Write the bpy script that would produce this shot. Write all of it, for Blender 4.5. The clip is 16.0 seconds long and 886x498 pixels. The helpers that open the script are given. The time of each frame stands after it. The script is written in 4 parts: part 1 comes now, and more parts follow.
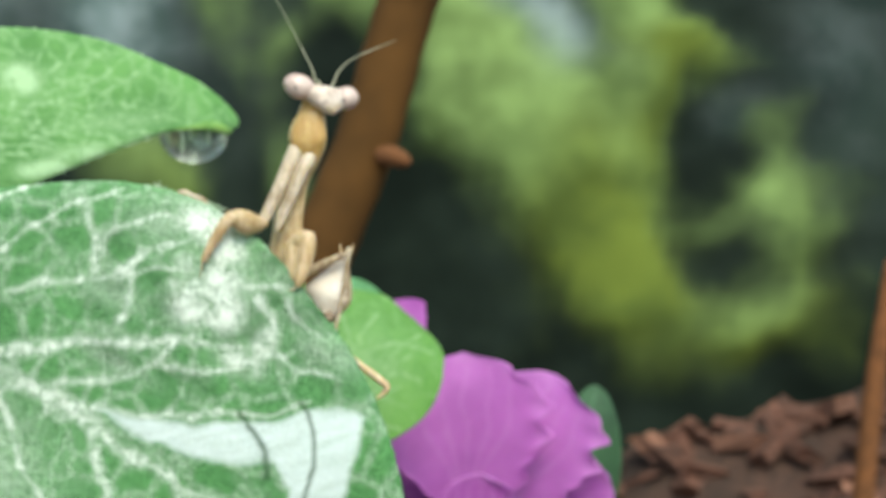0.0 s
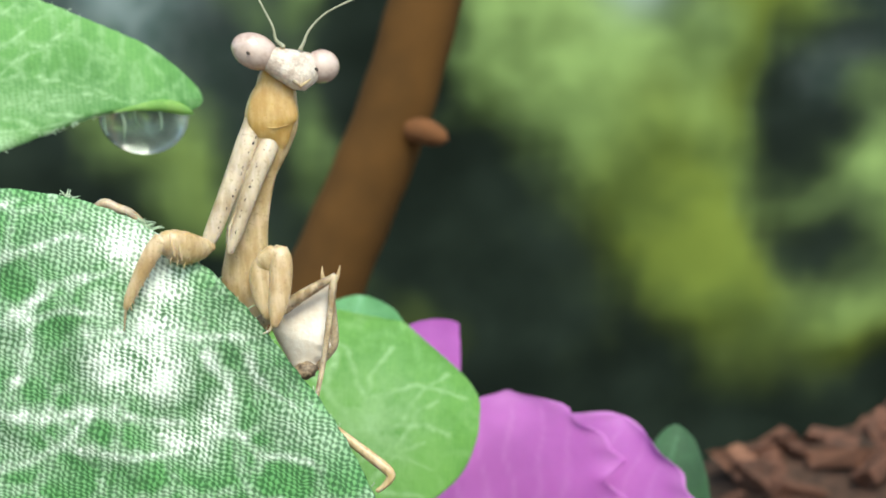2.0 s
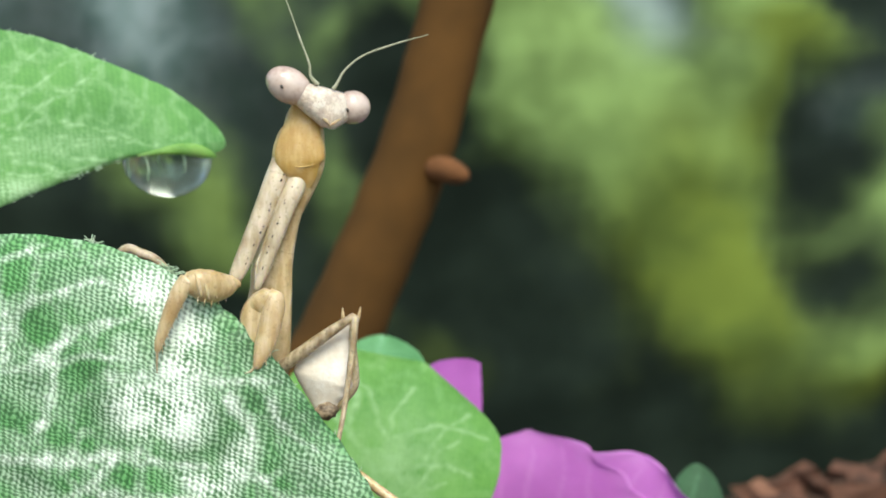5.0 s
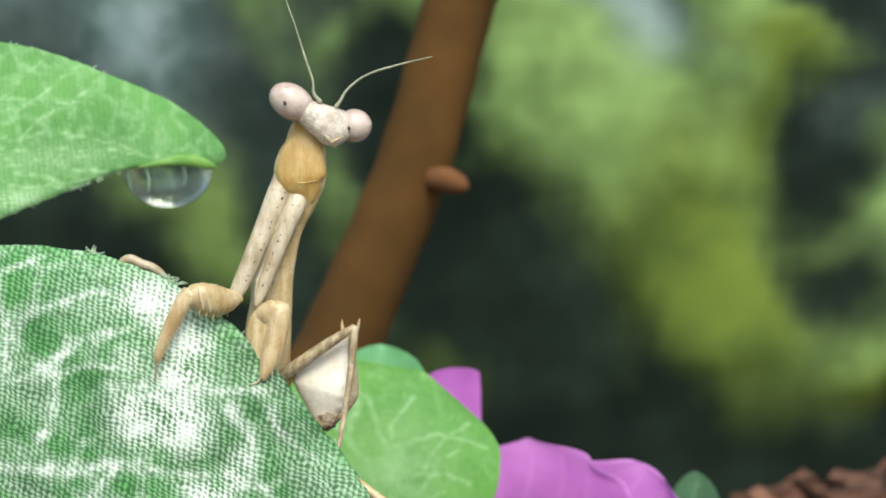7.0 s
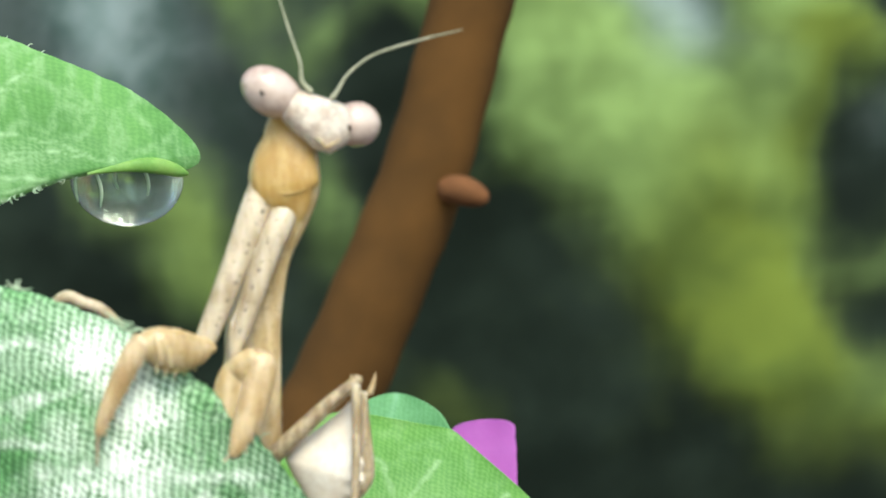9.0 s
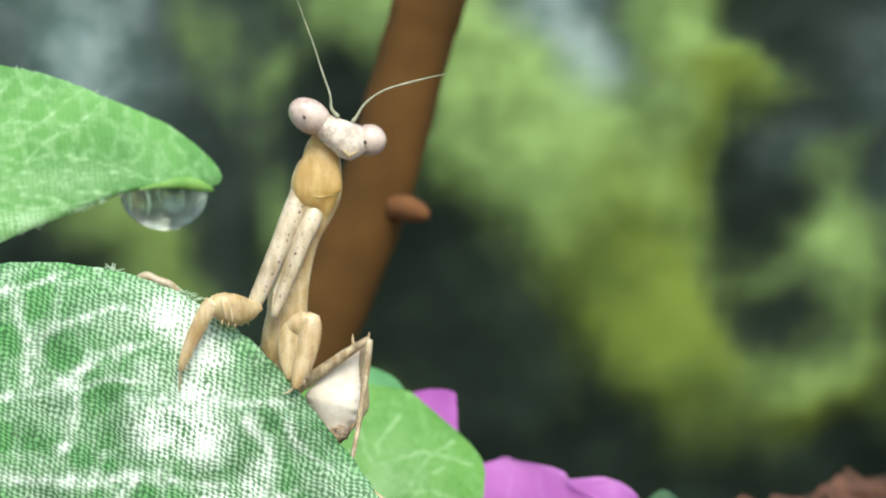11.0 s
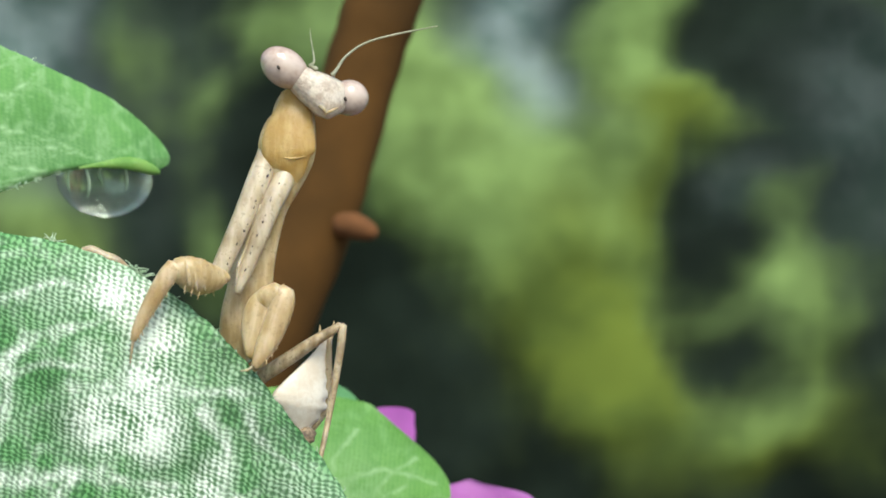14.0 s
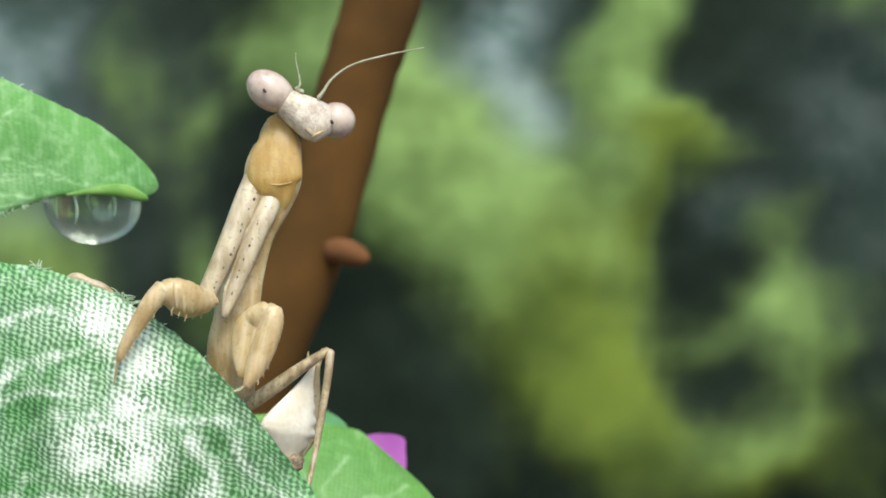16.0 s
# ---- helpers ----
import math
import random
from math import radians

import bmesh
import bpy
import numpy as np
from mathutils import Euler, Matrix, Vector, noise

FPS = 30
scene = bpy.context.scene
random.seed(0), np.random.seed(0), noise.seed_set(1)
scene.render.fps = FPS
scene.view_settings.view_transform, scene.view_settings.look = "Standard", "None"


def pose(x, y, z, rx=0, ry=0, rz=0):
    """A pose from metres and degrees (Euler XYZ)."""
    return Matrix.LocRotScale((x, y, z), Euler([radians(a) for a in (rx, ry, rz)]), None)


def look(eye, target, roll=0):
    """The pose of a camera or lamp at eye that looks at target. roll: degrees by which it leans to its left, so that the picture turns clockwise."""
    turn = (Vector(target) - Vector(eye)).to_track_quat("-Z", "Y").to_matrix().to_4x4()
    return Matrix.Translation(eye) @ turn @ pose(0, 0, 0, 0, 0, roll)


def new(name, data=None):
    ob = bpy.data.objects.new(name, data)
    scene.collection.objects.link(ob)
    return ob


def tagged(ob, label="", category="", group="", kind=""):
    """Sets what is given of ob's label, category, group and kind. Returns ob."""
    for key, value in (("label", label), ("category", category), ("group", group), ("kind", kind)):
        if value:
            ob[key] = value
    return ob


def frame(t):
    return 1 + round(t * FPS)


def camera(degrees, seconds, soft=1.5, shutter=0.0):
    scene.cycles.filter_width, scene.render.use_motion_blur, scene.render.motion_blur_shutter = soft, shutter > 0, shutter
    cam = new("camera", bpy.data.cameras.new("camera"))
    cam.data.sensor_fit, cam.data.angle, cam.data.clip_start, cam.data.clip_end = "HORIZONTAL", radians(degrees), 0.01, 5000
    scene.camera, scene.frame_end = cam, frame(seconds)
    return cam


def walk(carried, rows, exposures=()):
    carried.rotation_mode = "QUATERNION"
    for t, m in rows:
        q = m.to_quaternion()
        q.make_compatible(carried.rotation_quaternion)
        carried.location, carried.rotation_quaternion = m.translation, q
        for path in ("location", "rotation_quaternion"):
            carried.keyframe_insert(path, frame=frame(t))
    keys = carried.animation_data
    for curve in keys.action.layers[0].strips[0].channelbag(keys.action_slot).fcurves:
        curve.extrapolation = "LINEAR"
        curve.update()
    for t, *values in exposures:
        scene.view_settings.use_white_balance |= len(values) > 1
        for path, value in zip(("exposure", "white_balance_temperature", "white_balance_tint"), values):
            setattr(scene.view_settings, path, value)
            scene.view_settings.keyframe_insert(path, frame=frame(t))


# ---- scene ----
MM = 0.001
cam = camera(25.0, 16.0, soft=1.8)
cam.data.dof.use_dof = True
cam.data.dof.focus_distance = 0.104
cam.data.dof.aperture_fstop = 98.0


def stand(x, y, z, yaw, pitch, roll):
    """A hand-held camera pose from millimetres and degrees."""
    return pose(x * MM, y * MM, z * MM, 90 + pitch, 0, yaw) @ pose(0, 0, 0, 0, 0, -roll)


walk(cam, [
    (0, stand(4.04, -152.37, -2.31, 1.04, -0.79, -0.39)),
    (0.5, stand(3.97, -152.00, -1.22, 1.08, -0.92, -0.15)),
    (1, stand(6.29, -119.07, 1.34, 2.63, -2.10, -0.12)),
    (1.5, stand(5.59, -107.73, 1.27, 2.69, -2.16, -0.10)),
    (2, stand(5.43, -107.73, 1.32, 2.93, -2.12, 0.03)),
    (2.5, stand(5.69, -108.61, 1.18, 3.46, -1.71, 0.06)),
    (3, stand(5.54, -108.40, 0.80, 3.38, -1.51, 0.10)),
    (3.5, stand(5.76, -108.96, 1.17, 3.48, -1.52, 0.14)),
    (4, stand(5.85, -108.62, 0.81, 3.49, -1.52, 0.14)),
    (4.5, stand(5.54, -108.39, 2.15, 3.56, -1.40, 0.08)),
    (7, stand(5.77, -109.38, 2.24, 3.60, -1.01, 0.24)),
    (7.5, stand(5.04, -108.01, 2.18, 3.60, -0.90, 0.21)),
    (8, stand(2.03, -80.72, 2.38, 3.10, -0.90, 0.67)),
    (8.5, stand(1.44, -76.52, 2.63, 3.41, -0.74, 0.58)),
    (11, stand(-0.05, -113.47, 0.96, 0.83, 0.14, 0.31)),
    (11.5, stand(-6.33, -109.03, 0.56, -0.22, 1.27, 0.33)),
    (12, stand(-4.33, -100.61, -1.24, -1.98, 2.37, 0.10)),
    (12.5, stand(-4.00, -100.78, -1.52, -2.15, 2.57, -0.30)),
    (13, stand(-3.50, -101.53, -2.63, -1.77, 2.51, -0.34)),
    (13.5, stand(-3.59, -101.47, -4.39, -1.78, 2.39, -0.33)),
    (14, stand(-3.67, -101.20, -3.85, -1.63, 2.15, -0.45)),
    (14.5, stand(-3.57, -101.30, -3.30, -1.70, 2.18, -0.37)),
    (15, stand(-3.33, -100.36, -3.40, -1.99, 2.47, -0.48)),
    (15.5, stand(-3.13, -100.61, -3.57, -1.76, 2.63, -0.37)),
    (16, stand(-3.33, -100.63, -3.74, -1.77, 2.86, -0.30)),
], exposures=[(t, e, 7050, 0.0) for t, e in ((0, 0.78), (1, 0.82), (1.6, 0.92), (2.5, 0.86), (4, 0.9), (4.5, 0.78), (7, 0.8), (8, 0.92), (8.7, 0.98), (11, 0.95), (12, 0.98), (13.5, 0.92), (14, 0.72), (14.6, 0.64), (15, 0.74), (16, 0.78))])

# ---- light ----
SUN_UP, SUN_ROUND = radians(51), radians(164)
world = bpy.data.worlds.new("sky")
scene.world = world
world.use_nodes = True
wn = world.node_tree
sky = wn.nodes.new("ShaderNodeTexSky")
sky.sky_type, sky.sun_disc = "NISHITA", False
sky.sun_elevation, sky.sun_rotation = SUN_UP, SUN_ROUND
wn.links.new(sky.outputs[0], wn.nodes["Background"].inputs[0])
wn.nodes["Background"].inputs[1].default_value = 0.15
lamp = bpy.data.lights.new("sun", "SUN")
lamp.energy, lamp.angle, lamp.color = 1.9, radians(30), (1.0, 0.96, 0.9)
sun = new("sun", lamp)
sun.matrix_world = look((0.25, -0.9, 1.15), (0, 0, 0))


# ---- materials ----
class Graph:
    """Small helper that strings shader nodes together."""

    def __init__(self, name):
        self.mat = bpy.data.materials.new(name)
        self.mat.use_nodes = True
        self.tree = self.mat.node_tree
        self.bsdf = self.tree.nodes["Principled BSDF"]

    def node(self, kind, inputs=None, **props):
        n = self.tree.nodes.new("ShaderNode" + kind)
        for k, v in props.items():
            setattr(n, k, v)
        for k, v in (inputs or {}).items():
            self.put(n.inputs[k], v)
        return n

    def put(self, socket, v):
        if isinstance(v, bpy.types.NodeSocket):
            self.tree.links.new(v, socket)
        else:
            socket.default_value = v

    def coords(self, scale=1000.0, turn=(0, 0, 0)):
        c = self.node("TexCoord").outputs["Object"]
        return self.node("Mapping", {"Vector": c, "Scale": (scale,) * 3, "Rotation": turn}).outputs[0]

    def noise(self, vec, scale, detail=3.0, rough=0.55):
        return self.node("TexNoise", {"Vector": vec, "Scale": scale, "Detail": detail, "Roughness": rough}).outputs["Fac"]

    def math(self, op, a, b=0.0, clamp=False):
        n = self.node("Math", operation=op, use_clamp=clamp)
        self.put(n.inputs[0], a)
        self.put(n.inputs[1], b)
        return n.outputs[0]

    def steps(self, fac, lo, hi):
        return self.node("MapRange", {"Value": fac, "From Min": lo, "From Max": hi}, interpolation_type="SMOOTHSTEP").outputs[0]

    def mix(self, fac, a, b):
        n = self.node("Mix", data_type="RGBA")
        self.put(n.inputs[0], fac)
        self.put(n.inputs[6], a)
        self.put(n.inputs[7], b)
        return n.outputs[2]

    def attr(self, name):
        return self.node("Attribute", attribute_name=name).outputs["Fac"]

    def done(self, color, rough, bump=None, strength=0.4, distance=0.1, **extra):
        self.put(self.bsdf.inputs["Base Color"], color)
        self.put(self.bsdf.inputs["Roughness"], rough)
        for k, v in extra.items():
            self.put(self.bsdf.inputs[k.replace("_", " ")], v)
        if bump is not None:
            b = self.node("Bump", {"Strength": strength, "Distance": distance * MM, "Height": bump})
            self.tree.links.new(b.outputs[0], self.bsdf.inputs["Normal"])
        return self.mat


def col(r, g, b):
    return (r, g, b, 1.0)


def speckled(name, a, b, scale, rough=0.6, fine=6.0, strength=0.3, distance=0.05, **extra):
    """Two tones with grain at two scales."""
    g = Graph(name)
    v = g.coords()
    big, small = g.noise(v, scale), g.noise(v, scale * fine, 4)
    tone = g.mix(g.steps(g.math("ADD", g.math("MULTIPLY", big, 0.7), g.math("MULTIPLY", small, 0.3)), 0.35, 0.65), col(*a), col(*b))
    return g.done(tone, rough, small, strength, distance, **extra)


def carapace(name, mid, pale, dark, rough=0.3, blotch=0.55, amount=0.55):
    """Insect skin: lengthwise streaks, pale blotches and dark flecks under a thin gloss."""
    g = Graph(name)
    v = g.coords()
    long = g.node("TexNoise", {"Vector": g.node("Mapping", {"Vector": v, "Scale": (2.6, 2.6, 0.5), "Rotation": (0, 0.25, 0)}).outputs[0], "Scale": 1.0, "Detail": 3.0}).outputs["Fac"]
    big, fine = g.noise(v, blotch, 3), g.noise(v, 4.5, 3, 0.65)
    tone = g.mix(g.steps(g.math("ADD", g.math("MULTIPLY", big, 0.5), g.math("MULTIPLY", long, 0.5)), 0.36, 0.64), col(*mid), col(*pale))
    tone = g.mix(g.math("MULTIPLY", g.steps(fine, 0.52, 0.74), amount), tone, col(*dark))
    shine = g.math("ADD", rough - 0.08, g.math("MULTIPLY", fine, 0.2))
    relief = g.math("ADD", g.math("MULTIPLY", fine, 0.6), long)
    return g.done(tone, shine, relief, 0.45, 0.07, Subsurface_Weight=0.25, Subsurface_Radius=(0.0007, 0.0004, 0.0001), Subsurface_Scale=1.0)


def woven(name, dark, light, vein_tone, pitch, turn, pale_gain, weave=1.0, soft_net=0.5, through_light=0.0, cell=0.34, ink=0.8):
    """Printed cloth of an artificial leaf: weave relief, printed veins, pale patches of wear and painted sheen."""
    g = Graph(name)
    v = g.coords(turn=(0, turn, 0))
    wob = g.math("MULTIPLY", g.noise(v, 0.9, 4), 0.7)
    sep = g.node("SeparateXYZ", {"Vector": v})
    fray = g.node("TexNoise", {"Vector": v, "Scale": 2.6, "Detail": 2.0}).outputs["Color"]
    fray = g.node("SeparateXYZ", {"Vector": fray})
    wx = g.math("ADD", g.math("ADD", sep.outputs[0], wob), g.math("MULTIPLY", fray.outputs[0], 0.22))
    wz = g.math("ADD", g.math("ADD", sep.outputs[2], wob), g.math("MULTIPLY", fray.outputs[1], 0.22))
    wx = g.math("DIVIDE", g.math("ADD", wx, g.math("MULTIPLY", wz, 0.3)), pitch * 1.12 / math.tau)
    wz = g.math("DIVIDE", wz, pitch * 1.56 / math.tau)
    lattice = g.math("ADD", g.math("SINE", g.math("ADD", wx, wz)), g.math("SINE", g.math("SUBTRACT", wx, wz)))
    cloth = g.math("ADD", 0.5, g.math("MULTIPLY", lattice, 0.25), True)
    cloth = g.math("MULTIPLY", cloth, g.math("ADD", 0.45, g.math("MULTIPLY", g.noise(v, 1.9, 3), 1.0)))
    big = g.noise(v, 0.16, 3)
    fine = g.noise(v, 1.6, 4, 0.65)
    base = g.mix(g.steps(g.math("ADD", big, g.math("MULTIPLY", fine, 0.35)), 0.45, 0.9), col(*dark), col(*light))
    warp = g.node("VectorMath", {0: v, 1: g.node("TexNoise", {"Vector": v, "Scale": 0.35, "Detail": 2.0}).outputs["Color"]}, operation="ADD")
    cells = g.node("TexVoronoi", {"Vector": warp.outputs[0], "Scale": cell}, feature="DISTANCE_TO_EDGE").outputs["Distance"]
    net = g.math("MULTIPLY", g.math("SUBTRACT", 1.0, g.steps(cells, 0.02, 0.2)), soft_net)
    pale = g.math("ADD", g.math("MULTIPLY", g.attr("vein"), g.math("ADD", 0.45 * ink, g.math("MULTIPLY", g.steps(fine, 0.3, 0.7), 0.6 * ink))), g.math("MULTIPLY", net, g.steps(fine, 0.25, 0.7)), True)
    # Print wear and the white sheen of wet spots, both painted pale.
    worn_sheen = g.math("MULTIPLY", g.attr("worn_sheen"), g.steps(g.math("ADD", g.noise(v, 0.6, 4, 0.7), g.math("MULTIPLY", cloth, 0.25)), 0.3, 0.78))
    pale = g.math("MAXIMUM", pale, g.math("MULTIPLY", worn_sheen, pale_gain))
    knots = g.steps(cloth, 0.16, 0.8)
    lit = g.mix(g.math("MULTIPLY", knots, 0.64 * weave), base, col(min(light[0] * 2.4, 1), min(light[1] * 1.8, 1), min(light[2] * 2.4, 1)))
    tone = g.mix(pale, lit, col(*vein_tone))
    gaps = g.math("MULTIPLY", g.math("SUBTRACT", 1.0, knots), g.math("SUBTRACT", 0.74 * weave, g.math("MULTIPLY", g.math("POWER", pale, 2.0), 0.3 * weave)))
    tone = g.mix(gaps, tone, col(dark[0] * 0.7, dark[1] * 0.75, dark[2] * 0.7))
    # Sky glare on the wet band, painted as near-white base colour.
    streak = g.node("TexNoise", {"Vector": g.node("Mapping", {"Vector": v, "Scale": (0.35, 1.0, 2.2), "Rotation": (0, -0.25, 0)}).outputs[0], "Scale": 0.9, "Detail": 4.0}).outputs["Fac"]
    glare = g.math("MULTIPLY", g.attr("glare_film"), g.math("ADD", g.math("ADD", 0.6, g.math("MULTIPLY", knots, 0.2)), g.math("MULTIPLY", g.steps(streak, 0.25, 0.7), 0.18)))
    tone = g.mix(glare, tone, col(0.74, 0.84, 0.82))
    # Crease lines and scattered deep green spots, darkened in the colour only.
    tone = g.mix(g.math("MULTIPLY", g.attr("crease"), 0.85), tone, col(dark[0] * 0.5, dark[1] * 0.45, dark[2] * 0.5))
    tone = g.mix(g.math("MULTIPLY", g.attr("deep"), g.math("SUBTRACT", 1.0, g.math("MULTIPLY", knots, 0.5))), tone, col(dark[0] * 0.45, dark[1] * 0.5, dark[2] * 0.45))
    rough = g.math("SUBTRACT", 0.6, g.math("MULTIPLY", g.math("MAXIMUM", g.attr("wet"), g.attr("glare_film")), 0.42))
    relief = g.math("ADD", g.math("MULTIPLY", cloth, g.math("SUBTRACT", weave, g.math("MULTIPLY", g.attr("wet"), 0.8 * weave))), g.math("MULTIPLY", big, 0.8))
    return g.done(tone, rough, relief, 0.32, 0.12, Specular_IOR_Level=0.5, Subsurface_Weight=through_light, Subsurface_Radius=(0.0004, 0.0008, 0.0003), Subsurface_Scale=1.0)


CLOTH = woven("woven_leaf_cloth", (0.026, 0.138, 0.029), (0.074, 0.27, 0.066), (0.86, 0.95, 0.83), 0.31, 0.3, 1.0, 1.0, 0.42, 0.0, 0.36)
SMOOTH_LEAF = woven("thin_leaf_cloth", (0.075, 0.235, 0.048), (0.15, 0.37, 0.092), (0.44, 0.67, 0.36), 0.28, 0.5, 1.0, 0.13, 0.35, 0.0, 0.5, 0.55)
ROUND_LEAF = woven("round_leaf_cloth", (0.085, 0.27, 0.042), (0.165, 0.40, 0.08), (0.50, 0.74, 0.42), 0.30, 0.3, 0.6, 0.18, 0.15, 0.0, 0.45, 0.5)
# Darker copy of the leaf cloth; the side leaf's shade is in its colour.
SHADED_LEAF = woven("shaded_leaf_cloth", (0.015, 0.06, 0.022), (0.036, 0.115, 0.043), (0.07, 0.18, 0.085), 0.30, 0.3, 0.3, 0.2, 0.1)
BACK_LEAF = woven("back_leaf_cloth", (0.065, 0.235, 0.075), (0.135, 0.37, 0.15), (0.2, 0.45, 0.25), 0.30, 0.3, 0.3, 0.15, 0.1)
SKIN = carapace("mantis_skin", (0.36, 0.27, 0.165), (0.60, 0.50, 0.37), (0.20, 0.14, 0.07))
PALE_SKIN = speckled("mantis_pale_skin", (0.52, 0.41, 0.33), (0.80, 0.70, 0.60), 2.0, 0.3, 3.0, 0.5, 0.14, Subsurface_Weight=0.2, Subsurface_Radius=(0.0005, 0.0003, 0.0002), Subsurface_Scale=1.0)
HIDE = carapace("mantis_golden_hide", (0.42, 0.285, 0.125), (0.66, 0.51, 0.31), (0.26, 0.165, 0.07))
AMBER = carapace("mantis_amber_skin", (0.47, 0.285, 0.085), (0.60, 0.41, 0.17), (0.38, 0.215, 0.055), 0.28, 0.8, 0.4)
LEG = speckled("mantis_leg_skin", (0.46, 0.31, 0.15), (0.66, 0.50, 0.30), 1.5, 0.45)
EYE = speckled("mantis_eye", (0.44, 0.30, 0.245), (0.68, 0.54, 0.47), 0.5, 0.22, Coat_Weight=0.4)
DARK = speckled("dark_spot", (0.03, 0.02, 0.015), (0.06, 0.04, 0.03), 3.0, 0.4)
CREAM = speckled("mantis_abdomen", (0.81, 0.695, 0.57), (0.94, 0.865, 0.77), 0.8, 0.5, 5.0, 0.4, 0.08)
BARK = speckled("stem_bark", (0.064, 0.0305, 0.0075), (0.124, 0.0565, 0.0135), 0.05, 0.85, 3.0, 0.15, 0.3, Specular_IOR_Level=0.2)
KNOT = speckled("stem_bud", (0.12, 0.045, 0.012), (0.20, 0.075, 0.022), 0.4, 0.9)


def chip_bark():
    g = Graph("bark_chip")
    v = g.coords()
    big, fine = g.noise(v, 0.25, 3), g.noise(v, 1.5, 3)
    tone = g.mix(g.steps(big, 0.3, 0.7), col(0.06, 0.028, 0.018), col(0.15, 0.064, 0.04))
    light = g.node("ObjectInfo").outputs["Random"]
    tone = g.mix(g.steps(light, 0.68, 1.0), tone, col(0.33, 0.155, 0.095))
    return g.done(tone, 0.85, fine, 0.5, 0.5)


CHIP = chip_bark()
FEELER = speckled("mantis_antenna", (0.26, 0.27, 0.17), (0.48, 0.46, 0.33), 1.2, 0.5)
LIP = speckled("curled_leaf_tip", (0.14, 0.31, 0.058), (0.23, 0.41, 0.10), 0.6, 0.5, Subsurface_Weight=0.3, Subsurface_Radius=(0.0008, 0.001, 0.0003), Subsurface_Scale=1.0)
DUSK = speckled("abdomen_end", (0.07, 0.045, 0.03), (0.42, 0.31, 0.2), 1.5, 0.5, 4.0, 0.5, 0.1)
SOIL = speckled("soil", (0.03, 0.017, 0.011), (0.08, 0.04, 0.026), 0.08, 0.9, 8.0, 0.8, 1.0)
SHIN = carapace("mantis_shin", (0.46, 0.31, 0.15), (0.68, 0.525, 0.33), (0.28, 0.17, 0.075))
SHANK = carapace("mantis_walking_leg", (0.29, 0.205, 0.115), (0.60, 0.49, 0.34), (0.10, 0.07, 0.04), 0.38, 0.8, 0.8)
STALK = speckled("leaf_stalk", (0.06, 0.16, 0.04), (0.12, 0.26, 0.07), 0.5, 0.6)
THREAD = speckled("loose_thread", (0.30, 0.45, 0.28), (0.55, 0.66, 0.48), 1.0, 0.7)


def petal_cloth():
    g = Graph("purple_petal_cloth")
    v = g.coords()
    big, fine = g.noise(v, 0.12, 3), g.noise(v, 2.4, 3)
    tone = g.mix(g.steps(big, 0.3, 0.7), col(0.32, 0.06, 0.335), col(0.48, 0.125, 0.49))
    tone = g.mix(g.math("MULTIPLY", g.node("ObjectInfo").outputs["Random"], 0.4), tone, col(0.60, 0.24, 0.60))
    tone = g.mix(g.math("MULTIPLY", g.attr("vein"), 0.16), tone, col(0.66, 0.33, 0.66))
    return g.done(tone, 0.55, fine, 0.3, 0.08, Subsurface_Weight=0.3, Subsurface_Radius=(0.001, 0.0004, 0.001), Subsurface_Scale=1.0)


def mossy_rock():
    g = Graph("mossy_rock")
    v = g.coords()
    big, fine = g.noise(v, 0.043, 4), g.noise(v, 0.134, 3, 0.5)
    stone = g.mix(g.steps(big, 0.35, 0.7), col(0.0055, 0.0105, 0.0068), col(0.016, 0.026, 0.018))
    grey = g.mix(g.steps(fine, 0.3, 0.7), col(0.095, 0.15, 0.14), col(0.22, 0.28, 0.28))
    stone = g.mix(g.attr("lichen"), stone, grey)
    hue = g.mix(g.attr("warm"), col(0.26, 0.39, 0.13), col(0.135, 0.18, 0.03))
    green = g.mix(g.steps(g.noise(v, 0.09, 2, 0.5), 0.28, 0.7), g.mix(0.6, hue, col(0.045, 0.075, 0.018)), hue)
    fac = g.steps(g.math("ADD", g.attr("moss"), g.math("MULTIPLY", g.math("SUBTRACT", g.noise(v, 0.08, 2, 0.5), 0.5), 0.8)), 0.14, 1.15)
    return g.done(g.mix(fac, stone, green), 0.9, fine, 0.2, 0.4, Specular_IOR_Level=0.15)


def clear_water():
    g = Graph("water_drop")
    v = g.coords()
    ripple = g.node("TexNoise", {"Vector": g.node("Mapping", {"Vector": v, "Scale": (1.3, 1.3, 0.45)}).outputs[0], "Scale": 0.9, "Detail": 2.0}).outputs["Fac"]
    return g.done(col(0.84, 0.95, 0.86), 0.16, ripple, 0.5, 0.5, IOR=1.33, Transmission_Weight=0.88)


PETAL, ROCK, WATER = petal_cloth(), mossy_rock(), clear_water()


# ---- building helpers ----
def part(name, bm, material, parent=None, label="", at=(0, 0, 0), smooth=True):
    """Link a bmesh, in millimetres, as one mesh object whose origin stands at `at`."""
    bmesh.ops.translate(bm, verts=bm.verts, vec=-Vector(at))
    bmesh.ops.scale(bm, verts=bm.verts, vec=(MM, MM, MM))
    me = bpy.data.meshes.new(name)
    bm.to_mesh(me)
    bm.free()
    for p in me.polygons:
        p.use_smooth = smooth
    me.materials.append(material)
    ob = new(name, me)
    ob.location = Vector(at) * MM
    if parent:
        ob.parent = parent
        ob.location = (Vector(at) - BASE.get(parent.name, Vector())) * MM
        BASE[ob.name] = Vector(at)
    else:
        BASE[ob.name] = Vector(at)
    if label:
        ob["label"] = label
    return ob


BASE = {}


